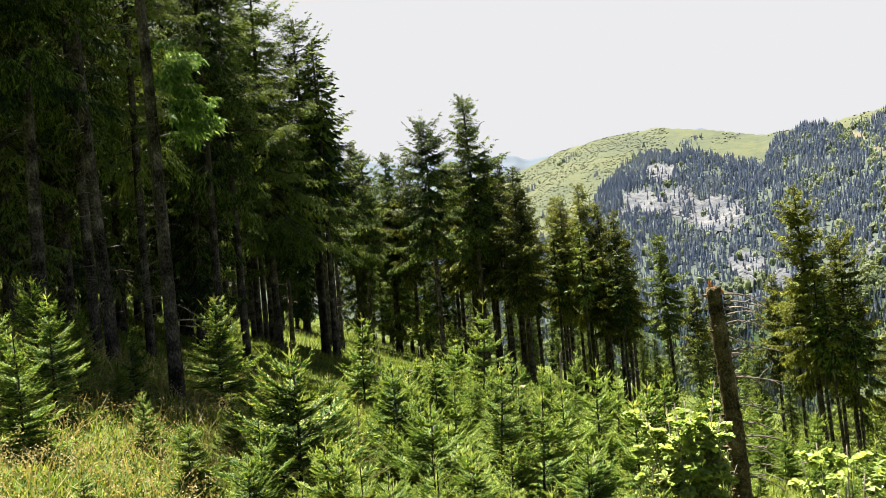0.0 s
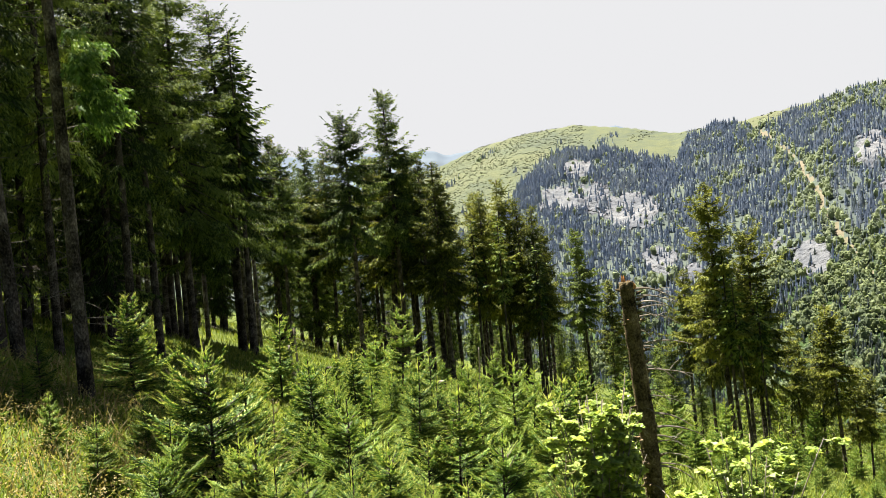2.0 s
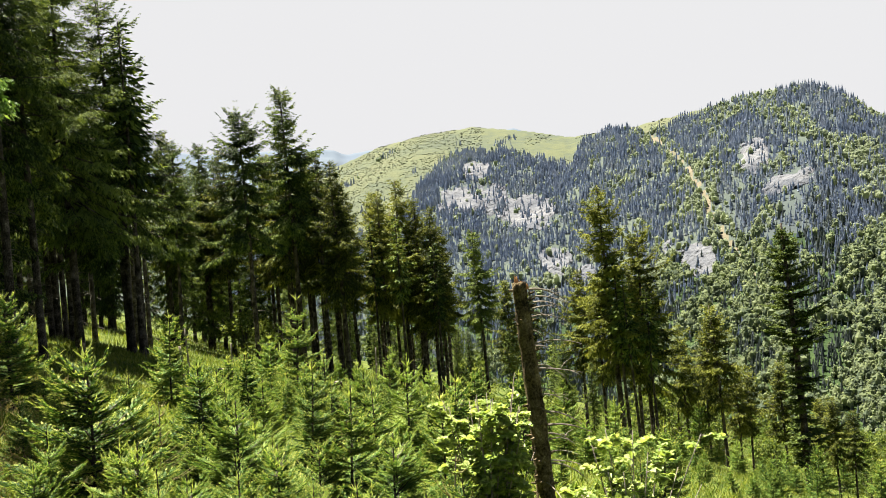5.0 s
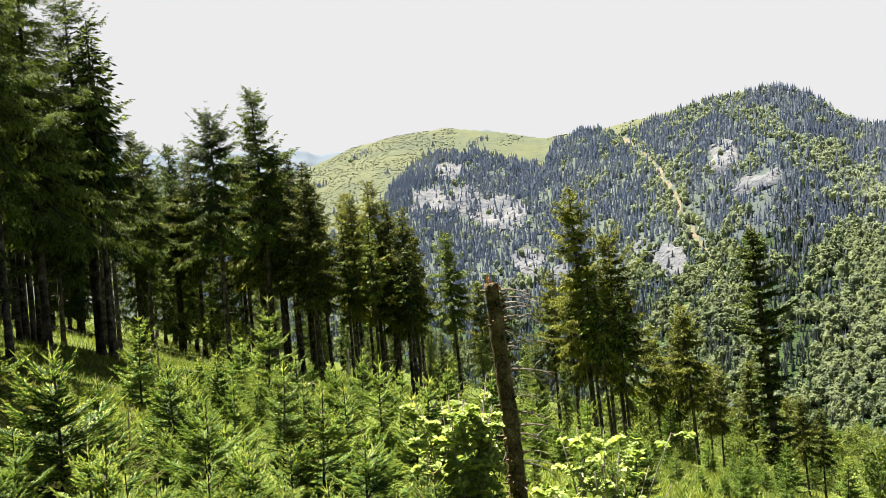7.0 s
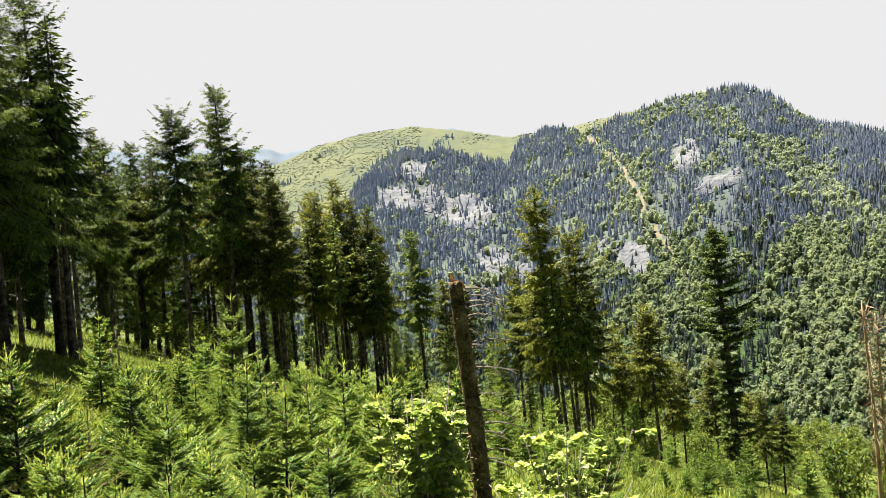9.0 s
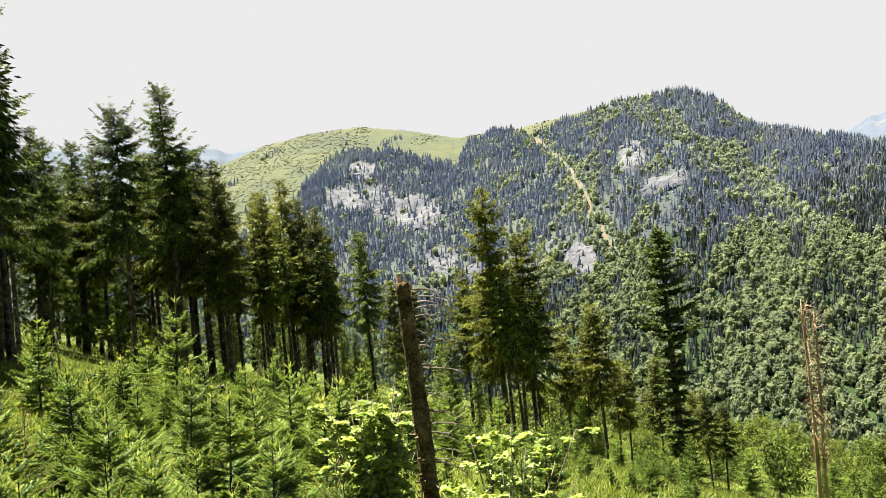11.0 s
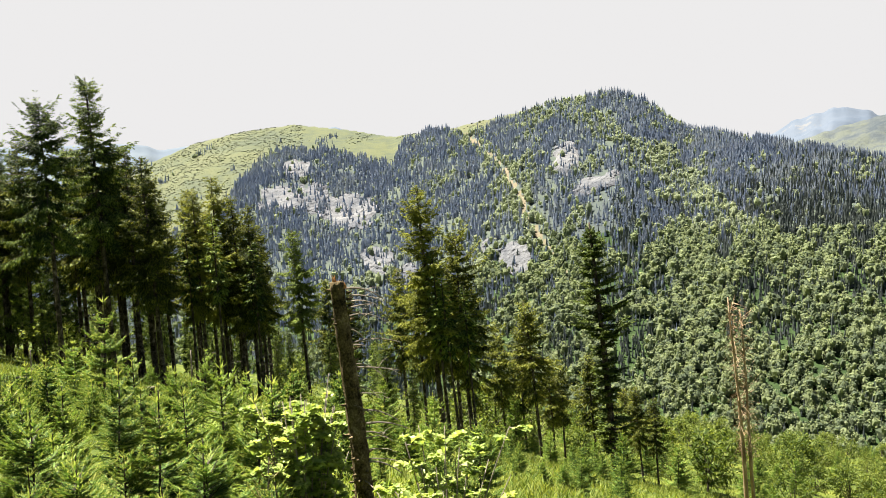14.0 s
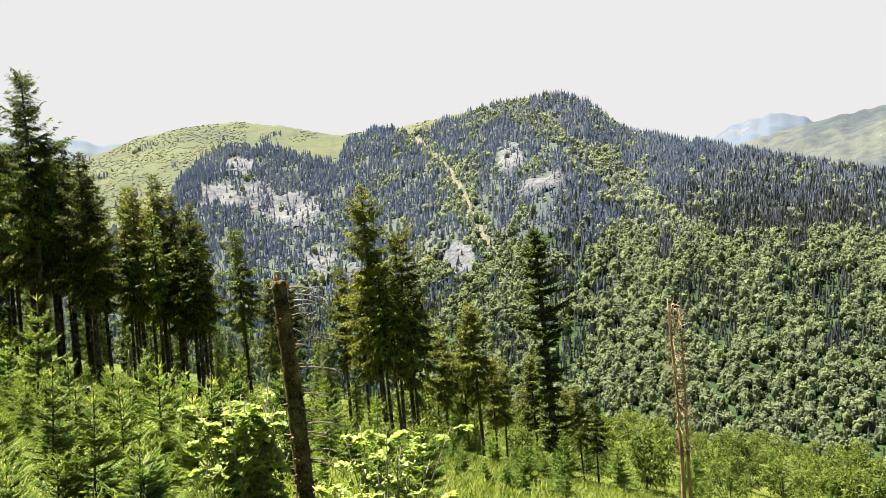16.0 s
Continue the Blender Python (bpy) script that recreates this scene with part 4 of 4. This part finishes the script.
def young(seed, height, reach, grade, label="young light green spruce in the regrowth"):
    """A young spruce: whorls of boughs with level fans of needle shoots, a bare leader, gaps between the tiers."""
    rng = np.random.default_rng(seed)
    root = thing("young_spruce", label, "young spruce", "young spruces")
    trunk, crown, shoots = Shape(), Shape(), Shape()
    step, pitch, size, half = [(0.05, 0.011, 0.019, 0.0085), (0.065, 0.02, 0.027, 0.013), (0.10, 0.05, 0.045, 0.022)][grade]
    h = np.linspace(-0.1, height, 8)
    tube(trunk, np.stack([0.02 * np.sin(h * 2), 0.02 * np.cos(h * 2), h], 1), 0.010 * height * (1 - h / height * 0.85) + 0.003, 6)
    P, W, L, PT, WT, LT = [], [], [], [], [], []
    z, gap = height * 0.06, height * 0.075
    while z < height * 0.86:
        u = z / height
        for j in range(10 if u < 0.75 else 7):
            whorl = j < 6
            a = rng.uniform(0, 6.283)
            le = (reach * (1 - u) ** 0.85 * rng.uniform(0.72, 1.12) + 0.06) * (1 if whorl else rng.uniform(0.35, 0.7))
            t = 0.05 + 0.8 * u ** 1.3 + rng.normal(0, 0.08)
            start = np.array([0, 0, z + (rng.normal(0, 0.012) if whorl else rng.uniform(0.2, 0.8) * gap)])
            out = np.array([math.cos(a), math.sin(a), 0])
            s = np.linspace(0, 1, 6)
            run = start + le * (s[:, None] * math.cos(t) * out + (s * math.sin(t) - 0.26 * s ** 2 * (1 - u) + 0.24 * s ** 3)[:, None] * [0, 0, 1])
            if grade < 2:
                tube(trunk, run[[0, 2, 4]], [0.007, 0.005, 0.002], 3, cap=False)
            m = max(3, int(le / step))
            q = np.linspace(0.12, 0.95, m)
            base = np.stack([np.interp(q, s, run[:, k]) for k in range(3)], 1)
            ahead = unit(np.stack([np.interp(np.clip(q + 0.1, 0, 1), s, run[:, k]) - np.interp(q - 0.1, s, run[:, k]) for k in range(3)], 1))
            P.append(base), W.append(ahead), L.append(np.full(m, le / m * 1.3))
            for side in (-1, 1):
                sd = np.cross(ahead, [0, 0, 1.0]) * side
                way = unit(ahead * rng.uniform(0.7, 1.1, (m, 1)) + sd * 0.85 + rng.normal(0, 0.07, (m, 3)) + [0, 0, -0.06])
                tl = (le * 0.50 * (1.02 - q) ** 0.8 + 0.045) * rng.uniform(0.75, 1.1, m)
                P.append(base), W.append(way), L.append(tl * 0.8)
                new_ = np.minimum(tl * 0.4, rng.uniform(0.035, 0.07, m))
                PT.append(base + way * (tl - new_)[:, None]), WT.append(way + rng.normal(0, 0.06, (m, 3)) + [0, 0, 0.05]), LT.append(new_)
                big = tl > 0.11
                for f in ((0.2, 0.42, 0.65), (0.25, 0.6), (0.45,))[grade]:
                    for sd2 in (-1, 1):
                        w2 = unit(way * 0.9 + np.cross(way, [0, 0, 1.0]) * sd2 * 0.75 + rng.normal(0, 0.08, (m, 3)))[big]
                        b2, l2 = (base + way * (tl * f)[:, None])[big], (tl * 0.42 * (1.1 - f) + 0.02)[big]
                        P.append(b2), W.append(w2), L.append(l2 * 0.75)
                        PT.append(b2 + w2 * (l2 * 0.6)[:, None]), WT.append(w2), LT.append(l2 * 0.4)
            PT.append(run[-1:]), WT.append(unit(run[-1:] - run[-2:-1])), LT.append(np.array([rng.uniform(0.06, 0.11)]))
        z += gap * rng.uniform(0.85, 1.15)
        gap *= 1.06
    P, W, L, PT, WT, LT = (np.concatenate(v) for v in (P, W, L, PT, WT, LT))
    leader = np.arange(height * 0.84, height, 0.06)
    tops = np.array([[0, 0, height * 0.93]] * 5)
    ring = np.array([[math.cos(k * 1.26), math.sin(k * 1.26), 1.0] for k in range(5)])
    PT = np.vstack([PT, tops, np.stack([0 * leader, 0 * leader, leader], 1)])
    WT = np.vstack([WT, ring, np.tile([0.02, 0.02, 1.0], (len(leader), 1))])
    LT = np.concatenate([LT, [height * 0.07] * 5, np.full(len(leader), 0.07)])
    brush(crown, P, W, L, half)
    brush(shoots, PT, WT, LT, half * 0.9)
    needles(crown, P, W, L, np.maximum(2, np.ceil(L / pitch).astype(int)), size, rng, 0.085)
    needles(shoots, PT, WT, LT, np.maximum(2, np.ceil(LT / pitch).astype(int)), size * 0.85, rng, 0.085)
    part("trunk", trunk, M_BARK, root)
    part("crown", crown, M_YOUNG, root)
    tagged(part("new_growth", shoots, M_SHOOT, root, "pale yellow-green new shoots"), kind="stuff")
    return root


YOUNG_FINE = [young(61, 1.6, 0.66, 0), young(62, 1.8, 0.72, 0), young(63, 1.3, 0.6, 0)]
YOUNG_FAR = [young(71, 1.9, 0.72, 1), young(72, 2.3, 0.85, 1), young(73, 1.5, 0.62, 1)]
YOUNG_SMALL = [young(81, 1.9, 0.72, 2), young(82, 2.3, 0.85, 2), young(83, 1.5, 0.64, 2)]
YOUNG_TALL = [young(91, 3.0, 0.9, 1), young(92, 2.6, 0.85, 1)]
# bearing, distance, height
YOUNG_AT = [(-9.5, 8.0, 1.75), (-5.3, 20, 1.95), (2.2, 22, 2.9), (-13.9, 15.5, 1.9), (-23.3, 11.5, 1.5), (-25.2, 9.5, 1.2), (-3.3, 11, 1.55), (-1.3, 8.5, 1.4), (5.8, 9.0, 1.6), (9.4, 13, 2.1),
            (-20.0, 12.5, 0.7), (-16.2, 8.6, 0.75), (-22.0, 6.8, 0.5), (3.1, 13, 1.75), (7.8, 30, 2.3), (-7.0, 6.6, 1.1), (-11.8, 7.2, 0.95), (1.4, 7.0, 1.2), (3.6, 6.2, 0.95), (-4.0, 6.2, 0.95),
            (8.6, 7.6, 1.35), (11.6, 9.5, 1.7), (-13.4, 10.5, 0.85), (-7.4, 10.5, 1.25), (0.4, 10.6, 1.45), (7.2, 11.5, 1.7), (12.4, 13.5, 2.0), (-18.6, 10.4, 0.7), (11.0, 6.6, 1.0), (6.4, 6.4, 1.0),
            (4.0, 17, 1.8), (10.6, 20, 1.9), (13.3, 24, 2.0), (16.0, 28, 2.2), (19.0, 32, 2.3), (0.6, 26, 2.0), (6.0, 24, 1.7), (22.0, 30, 2.0),
            (-24.2, 12.8, 1.6), (-22.0, 13.5, 1.3), (-26.5, 11.0, 1.35), (-19.0, 14.0, 1.0), (-12.4, 13.0, 0.9), (-1.0, 6.0, 0.9), (-9.6, 6.0, 0.8), (9.0, 5.9, 0.9), (13.2, 7.2, 1.1)]
rng = np.random.default_rng(8)
for k in range(26):
    YOUNG_AT.append((rng.uniform(-13, 15), rng.uniform(5.8, 10.5), rng.uniform(0.7, 1.15)))
for k in range(26):
    YOUNG_AT.append((rng.uniform(-7, 5), rng.uniform(12, 23), rng.uniform(0.7, 1.5)))
for k in range(120):
    d = 10 + 36 * rng.random() ** 1.2
    b = rng.uniform(-11, 26) if d < 24 else rng.uniform(-6, 34)
    if b < 0 and d > 17 and rng.random() < 0.75:
        continue
    YOUNG_AT.append((b, d, rng.uniform(0.6, 1.5) * (1 if b < 6 or d > 18 else 1.2) * (0.8 if b < -4 else 1)))
used = set()
for b, d, h in YOUNG_AT:
    if 14.2 < b < 20.5 and d < 15:
        continue
    kinds = YOUNG_FINE if d < 9.0 else YOUNG_TALL if h > 2.2 else YOUNG_FAR if d < 19 else YOUNG_SMALL
    proto = kinds[int(rng.integers(0, len(kinds)))]
    size = h / max(v.co.z for v in proto.children[0].data.vertices)
    ob = proto if proto not in used else copy_thing(proto, Matrix())
    used.add(proto)
    ob.scale = (1, 1, 1)
    set_at(ob, b, d, rng.uniform(0, 360), rng.normal(0, 1.5) - 1, size)


# ---- leafy shrubs ----
def leaves(shape, base, way, size, rng):
    """Ovate leaves, folded along the midrib."""
    n = len(base)
    way = unit(way)
    up = unit(np.tile([0, 0, 1.0], (n, 1)) + rng.normal(0, 0.35, (n, 3)))
    side = unit(np.cross(way, up))
    up = np.cross(side, way)
    s = np.broadcast_to(size, n)[:, None]
    outline = [(0, 0, 0), (0.28, 0.36, 0.10), (0.62, 0.40, 0.08), (1.0, 0, -0.1), (0.62, -0.40, 0.08), (0.28, -0.36, 0.10), (0.5, 0, 0)]
    pts = np.stack([base + way * s * a + side * s * b + up * s * c for a, b, c in outline], 1)
    i = np.arange(n)[:, None] * 7
    shape.add(pts, np.concatenate([i + t for t in ([0, 6, 1], [1, 6, 2], [2, 6, 3], [3, 6, 4], [4, 6, 5], [5, 6, 0])], 1).reshape(-1, 3))


def shrub(seed, height, spread, stems, leaf, density, label, name="shrub"):
    rng = np.random.default_rng(seed)
    root = thing(name, label, "shrub")
    wood, crown = Shape(), Shape()
    for k in range(stems):
        a = rng.uniform(0, 6.283)
        top = np.array([math.cos(a) * spread * rng.uniform(0.1, 1), math.sin(a) * spread * rng.uniform(0.1, 1), height * rng.uniform(0.65, 1.0)])
        s = np.linspace(0, 1, 7)
        run = np.stack([top[0] * s ** 1.4, top[1] * s ** 1.4, top[2] * s - (0.1 if k else 0.05) * (1 - s)], 1)
        wood, crown = Shape(), Shape()
        tube(wood, run, np.linspace(0.013, 0.003, 7), 5)
        for j in range(9):
            q = rng.uniform(0.3, 1)
            b = np.array([np.interp(q, s, run[:, c]) for c in range(3)])
            t = rng.uniform(0, 6.283)
            w = np.array([math.cos(t), math.sin(t), rng.uniform(-0.05, 0.5)])
            le = spread * rng.uniform(0.25, 0.55) * (1.2 - q * 0.6)
            side = np.stack([b, b + w * le * 0.5, b + w * le + [0, 0, -0.04]])
            tube(wood, side, [0.004, 0.003, 0.0015], 3)
            m = density
            f = rng.uniform(0.2, 1, m)
            at = b + w * le * f[:, None]
            lw = unit(w * 0.6 + rng.normal(0, 0.75, (m, 3)) * [1, 1, 0.35] + [0, 0, -0.1])
            leaves(crown, at, lw, leaf * rng.uniform(0.6, 1.15, m), rng)
        st = part("stem", wood, M_DEADWOOD, root, "", True)
        tagged(part("leaf_spray", crown, M_LEAF, st, "fresh yellow-green leaves"), kind="stuff")
    return root


set_at(shrub(81, 1.98, 0.44, 26, 0.062, 46, "bright yellow-green leafy maple shrub beside the broken trunk"), 14.6, 7.6)
set_at(shrub(82, 1.75, 0.58, 20, 0.062, 28, "low bright yellow-green leafy shrub with round leaves"), 23.6, 7.2)


def bush(seed):
    """A broad young broadleaf: a short stem and a loose crown of leaf sprays in uneven clumps."""
    rng = np.random.default_rng(seed)
    root = thing("bush", "light green young broadleaf bush on the meadow", "bush", "meadow bushes")
    wood, crown = Shape(), Shape()
    tube(wood, [[0, 0, -0.2], [0.05, 0, 1.0], [0, 0.05, 2.2]], [0.07, 0.05, 0.02], 6)
    for k in range(13):
        c = np.array([rng.normal(0, 0.75), rng.normal(0, 0.75), rng.uniform(0.7, 2.8)])
        tube(wood, [[0, 0, 0.5], c * 0.6 + [0, 0, 0.2], c], [0.03, 0.02, 0.008], 3)
        n = 75
        d = unit(rng.normal(0, 1, (n, 3)))
        kites(crown, c + d * rng.uniform(0.15, 0.5, (n, 1)), d + rng.normal(0, 0.6, (n, 3)), rng.uniform(0.16, 0.32, n), 0.06, rng, 0.1)
    part("stem", wood, M_BARK, root)
    part("foliage", crown, M_BUSH, root)
    return root


for k in range(120):
    ob = copy_thing(YOUNG_SMALL[k % 3], Matrix())
    ob.scale = (1, 1, 1)
    set_at(ob, rng.uniform(20, 55), rng.uniform(45, 175), rng.uniform(0, 360), 0, rng.uniform(0.8, 1.8))
BUSHES = [bush(95), bush(96), bush(97)]
rng = np.random.default_rng(98)
BUSH_AT = [(43.6, 62, 1.0), (48.5, 70, 0.9), (38.5, 74, 0.9), (36.4, 70, 0.8), (46.5, 82, 1.1), (51.0, 78, 1.0), (41.5, 90, 1.1), (-1.0, 60, 1.0), (-0.4, 63, 0.9), (12.8, 74, 1.1), (13.4, 70, 0.9), (18.4, 60, 0.8), (19.2, 66, 0.9)]
BUSH_AT += [(rng.uniform(22, 55), 66 + 105 * rng.random() ** 1.2, rng.uniform(0.6, 1.5)) for k in range(60)] + [(rng.uniform(34, 56), rng.uniform(85, 190), rng.uniform(0.5, 1.4)) for k in range(110)]
for k, (b, d, s) in enumerate(BUSH_AT):
    ob = BUSHES[k] if k < 3 else copy_thing(BUSHES[k % 3], Matrix())
    ob.scale = (1, 1, 1)
    set_at(ob, b, d, rng.uniform(0, 360), 0, s)


# ---- grass and flowering stalks on the near slope ----
def turf(n, lo, hi, near, far_, tall, wide, seed, name, label, mat, plain=False):
    rng = np.random.default_rng(seed)
    b = rng.uniform(lo, hi, n)
    d = near + (far_ - near) * rng.random(n) ** 1.3
    x, y = d * np.sin(np.radians(b)), d * np.cos(np.radians(b))
    base = np.stack([x, y, land(x, y) - 0.02], 1)
    way = unit(np.stack([rng.normal(0, 0.35, n), rng.normal(0, 0.35, n), np.ones(n)], 1))
    h = tall * rng.uniform(0.4, 1.2, n) * (1 + 0.35 * wave(x, y, 1.1)) * np.sqrt(d / near).clip(1, 1.6)
    a = rng.uniform(0, 6.283, n)
    half = np.stack([np.cos(a), np.sin(a), np.zeros(n)], 1) * (wide * (d / near).clip(1, 6))[:, None]
    mid = base + way * (h * 0.55)[:, None]
    tip = base + way * h[:, None] + np.stack([np.sin(a), -np.cos(a), -0.3 * np.ones(n)], 1) * (h * 0.3)[:, None]
    shape = Shape()
    if plain:
        shape.add(np.stack([base - half, base + half, tip], 1), np.arange(3 * n).reshape(-1, 3))
        return tagged(new(name, shape.mesh(name, [mat])), label, "grass", kind="stuff")
    i = np.arange(n)[:, None] * 5
    shape.add(np.stack([base - half, base + half, mid + half * 0.7, mid - half * 0.7, tip], 1),
              np.concatenate([i + [0, 1, 2], i + [0, 2, 3], i + [3, 2, 4]], 1).reshape(-1, 3))
    return tagged(new(name, shape.mesh(name, [mat])), label, "grass", kind="stuff")


turf(60000, -34, -4, 4.2, 40, 0.11, 0.0045, 91, "grass", "lush green grass on the near slope", M_GRASS)
turf(9000, -180, 180, 1.6, 9, 0.14, 0.004, 97, "clearing_grass", "short green grass in the clearing", M_GRASS)
turf(12000, 8, 40, 8, 30, 0.25, 0.006, 94, "regrowth_grass", "green grass round the young trees", M_GRASS)
turf(80000, -34, 46, 16, 95, 0.24, 0.008, 92, "hillside_grass", "yellow-green meadow grass between the trees", M_MEADOW, True)
turf(60000, 20, 57, 60, 190, 0.30, 0.010, 95, "valley_edge_grass", "yellow-green grass on the lower clearing", M_MEADOW, True)
turf(2600, -34, -10, 4.2, 22, 0.26, 0.0035, 93, "flowering_stalks", "pale brown flowering grass stalks", M_SEDGE)


def flower_heads(n, seed):
    """Loose pale brown panicles of seed and small leaves above the grass."""
    rng = np.random.default_rng(seed)
    b, d = rng.uniform(-34, -9, n), 4.3 + 15 * rng.random(n) ** 1.5
    x, y = d * np.sin(np.radians(b)), d * np.cos(np.radians(b))
    on = wave(x, y, 1.6) > -0.25
    x, y = x[on], y[on]
    top = np.stack([x, y, land(x, y) + rng.uniform(0.12, 0.34, len(x))], 1)
    k = 9
    at = np.repeat(top, k, 0) + rng.normal(0, 1, (len(x) * k, 3)) * [0.028, 0.028, 0.035]
    shape = Shape()
    kites(shape, at, rng.normal(0, 1, at.shape) + [0, 0, 0.6], 0.028, 0.007, rng, 0.1)
    return tagged(new("seed_heads", shape.mesh("seed_heads", [M_SEDGE])), "pale pinkish brown seed heads above the grass", "grass", kind="stuff")


flower_heads(3400, 131)


# ---- dead poles, stumps, dry saplings and a fallen stem ----
def dead_pole(seed, height, girth):
    rng = np.random.default_rng(seed)
    root = thing("dead_pole", "thin bare grey dead pole standing in the clearing", "dead tree", "dead poles")
    trunk, twigs = Shape(), Shape()
    n = 9
    h = np.linspace(-0.2, height, n)
    tube(trunk, np.stack([0.03 * np.sin(h * 2), 0.02 * np.cos(h * 3), h], 1), np.linspace(girth, girth * 0.55, n) / 2, 7, 0.08, rng)
    dead_twigs(twigs, rng, height * 0.2, height * 0.95, 14, 0.3, 0.007)
    part("trunk", trunk, M_DEADWOOD, root, "", True)
    tagged(part("deadwood", twigs, M_DEADWOOD, root), kind="stuff")
    return root


set_at(dead_pole(101, 1.9, 0.07), -4.35, 24, 0, -1)
set_at(dead_pole(102, 1.4, 0.10), -4.55, 24.3, 0, -5)
set_at(dead_pole(103, 1.6, 0.06), -1.9, 27, 0, 2)
set_at(dead_pole(104, 2.2, 0.08), 6.9, 40, 0, 3)


def stump(seed):
    rng = np.random.default_rng(seed)
    root = thing("stump", "weathered brown sawn tree stump on the slope", "stump", "stumps")
    body, face = Shape(), Shape()
    h = np.array([-0.15, 0.0, 0.1, 0.3, 0.42])
    tube(body, np.stack([0 * h, 0 * h, h], 1), np.array([0.32, 0.29, 0.22, 0.19, 0.185]), 12, 0.09, rng)
    tube(face, [[0, 0, 0.40], [0, 0, 0.428]], [0.17, 0.165], 12, 0.05, rng)
    part("bark", body, M_BARK, root, "", True)
    part("sawn_face", face, M_DEADWOOD, root, "grey weathered sawn wood")
    return root


for k, (b, d, s) in enumerate([(1.3, 34, 1.0), (4.6, 38, 0.9), (9.8, 41, 1.1), (13.0, 36, 1.0), (-2.4, 33, 0.9), (17.0, 44, 1.0)]):
    set_at(stump(110 + k), b, d, 40 * k, 3, s)


def dry_sapling(seed):
    """A small dead spruce, bare pale twigs in whorls."""
    rng = np.random.default_rng(seed)
    root = thing("dry_sapling", "small dead spruce sapling with bare pale twigs", "dead sapling", "dry saplings")
    stem_, twigs = Shape(), Shape()
    h = np.linspace(-0.1, 1.0, 6)
    tube(stem_, np.stack([0.02 * np.sin(h * 4), 0 * h, h], 1), np.linspace(0.014, 0.004, 6), 6)
    for z in np.arange(0.15, 1.0, 0.09):
        for j in range(4):
            a = rng.uniform(0, 6.283)
            le = (1.1 - z) * 0.42 * rng.uniform(0.6, 1.1)
            out = np.array([math.cos(a), math.sin(a), 0.45])
            tube(twigs, [[0, 0, z], out * le * 0.6 + [0, 0, z], out * le + [0, 0, z + 0.03]], [0.005, 0.004, 0.002], 3)
    part("trunk", stem_, M_DEADWOOD, root)
    tagged(part("deadwood", twigs, M_SEDGE, root, "pale bare twigs"), kind="stuff")
    return root


dry = dry_sapling(120)
for k, (b, d, s) in enumerate([(6.6, 5.6, 0.95), (8.4, 5.9, 0.9), (-0.6, 6.0, 0.8), (3.0, 5.4, 0.85), (11.8, 7.4, 1.2), (-6.2, 9.4, 1.1), (5.0, 13.0, 1.3)]):
    ob = dry if k == 0 else copy_thing(dry, Matrix())
    ob.scale = (1, 1, 1)
    set_at(ob, b, d, 70 * k, 4, s)

log = thing("fallen_trunk", "pale bare fallen spruce trunk lying on the slope", "fallen tree")
body = Shape()
tube(body, [[-2.6, 0, 0.12], [-1.0, 0.05, 0.15], [0.8, 0, 0.13], [2.8, -0.05, 0.16]], [0.10, 0.09, 0.075, 0.05], 9, 0.06, np.random.default_rng(130))
part("trunk", body, M_DEADWOOD, log, "", True)
x, y, z = spot(12.2, 31)
gx = (spot(13.2, 31)[2] - spot(11.2, 31)[2]) / (2 * 31 * math.sin(radians(1)))
log.matrix_basis = pose(x, y, z + 0.05, 0, -math.degrees(math.atan(gx)), -12.2)
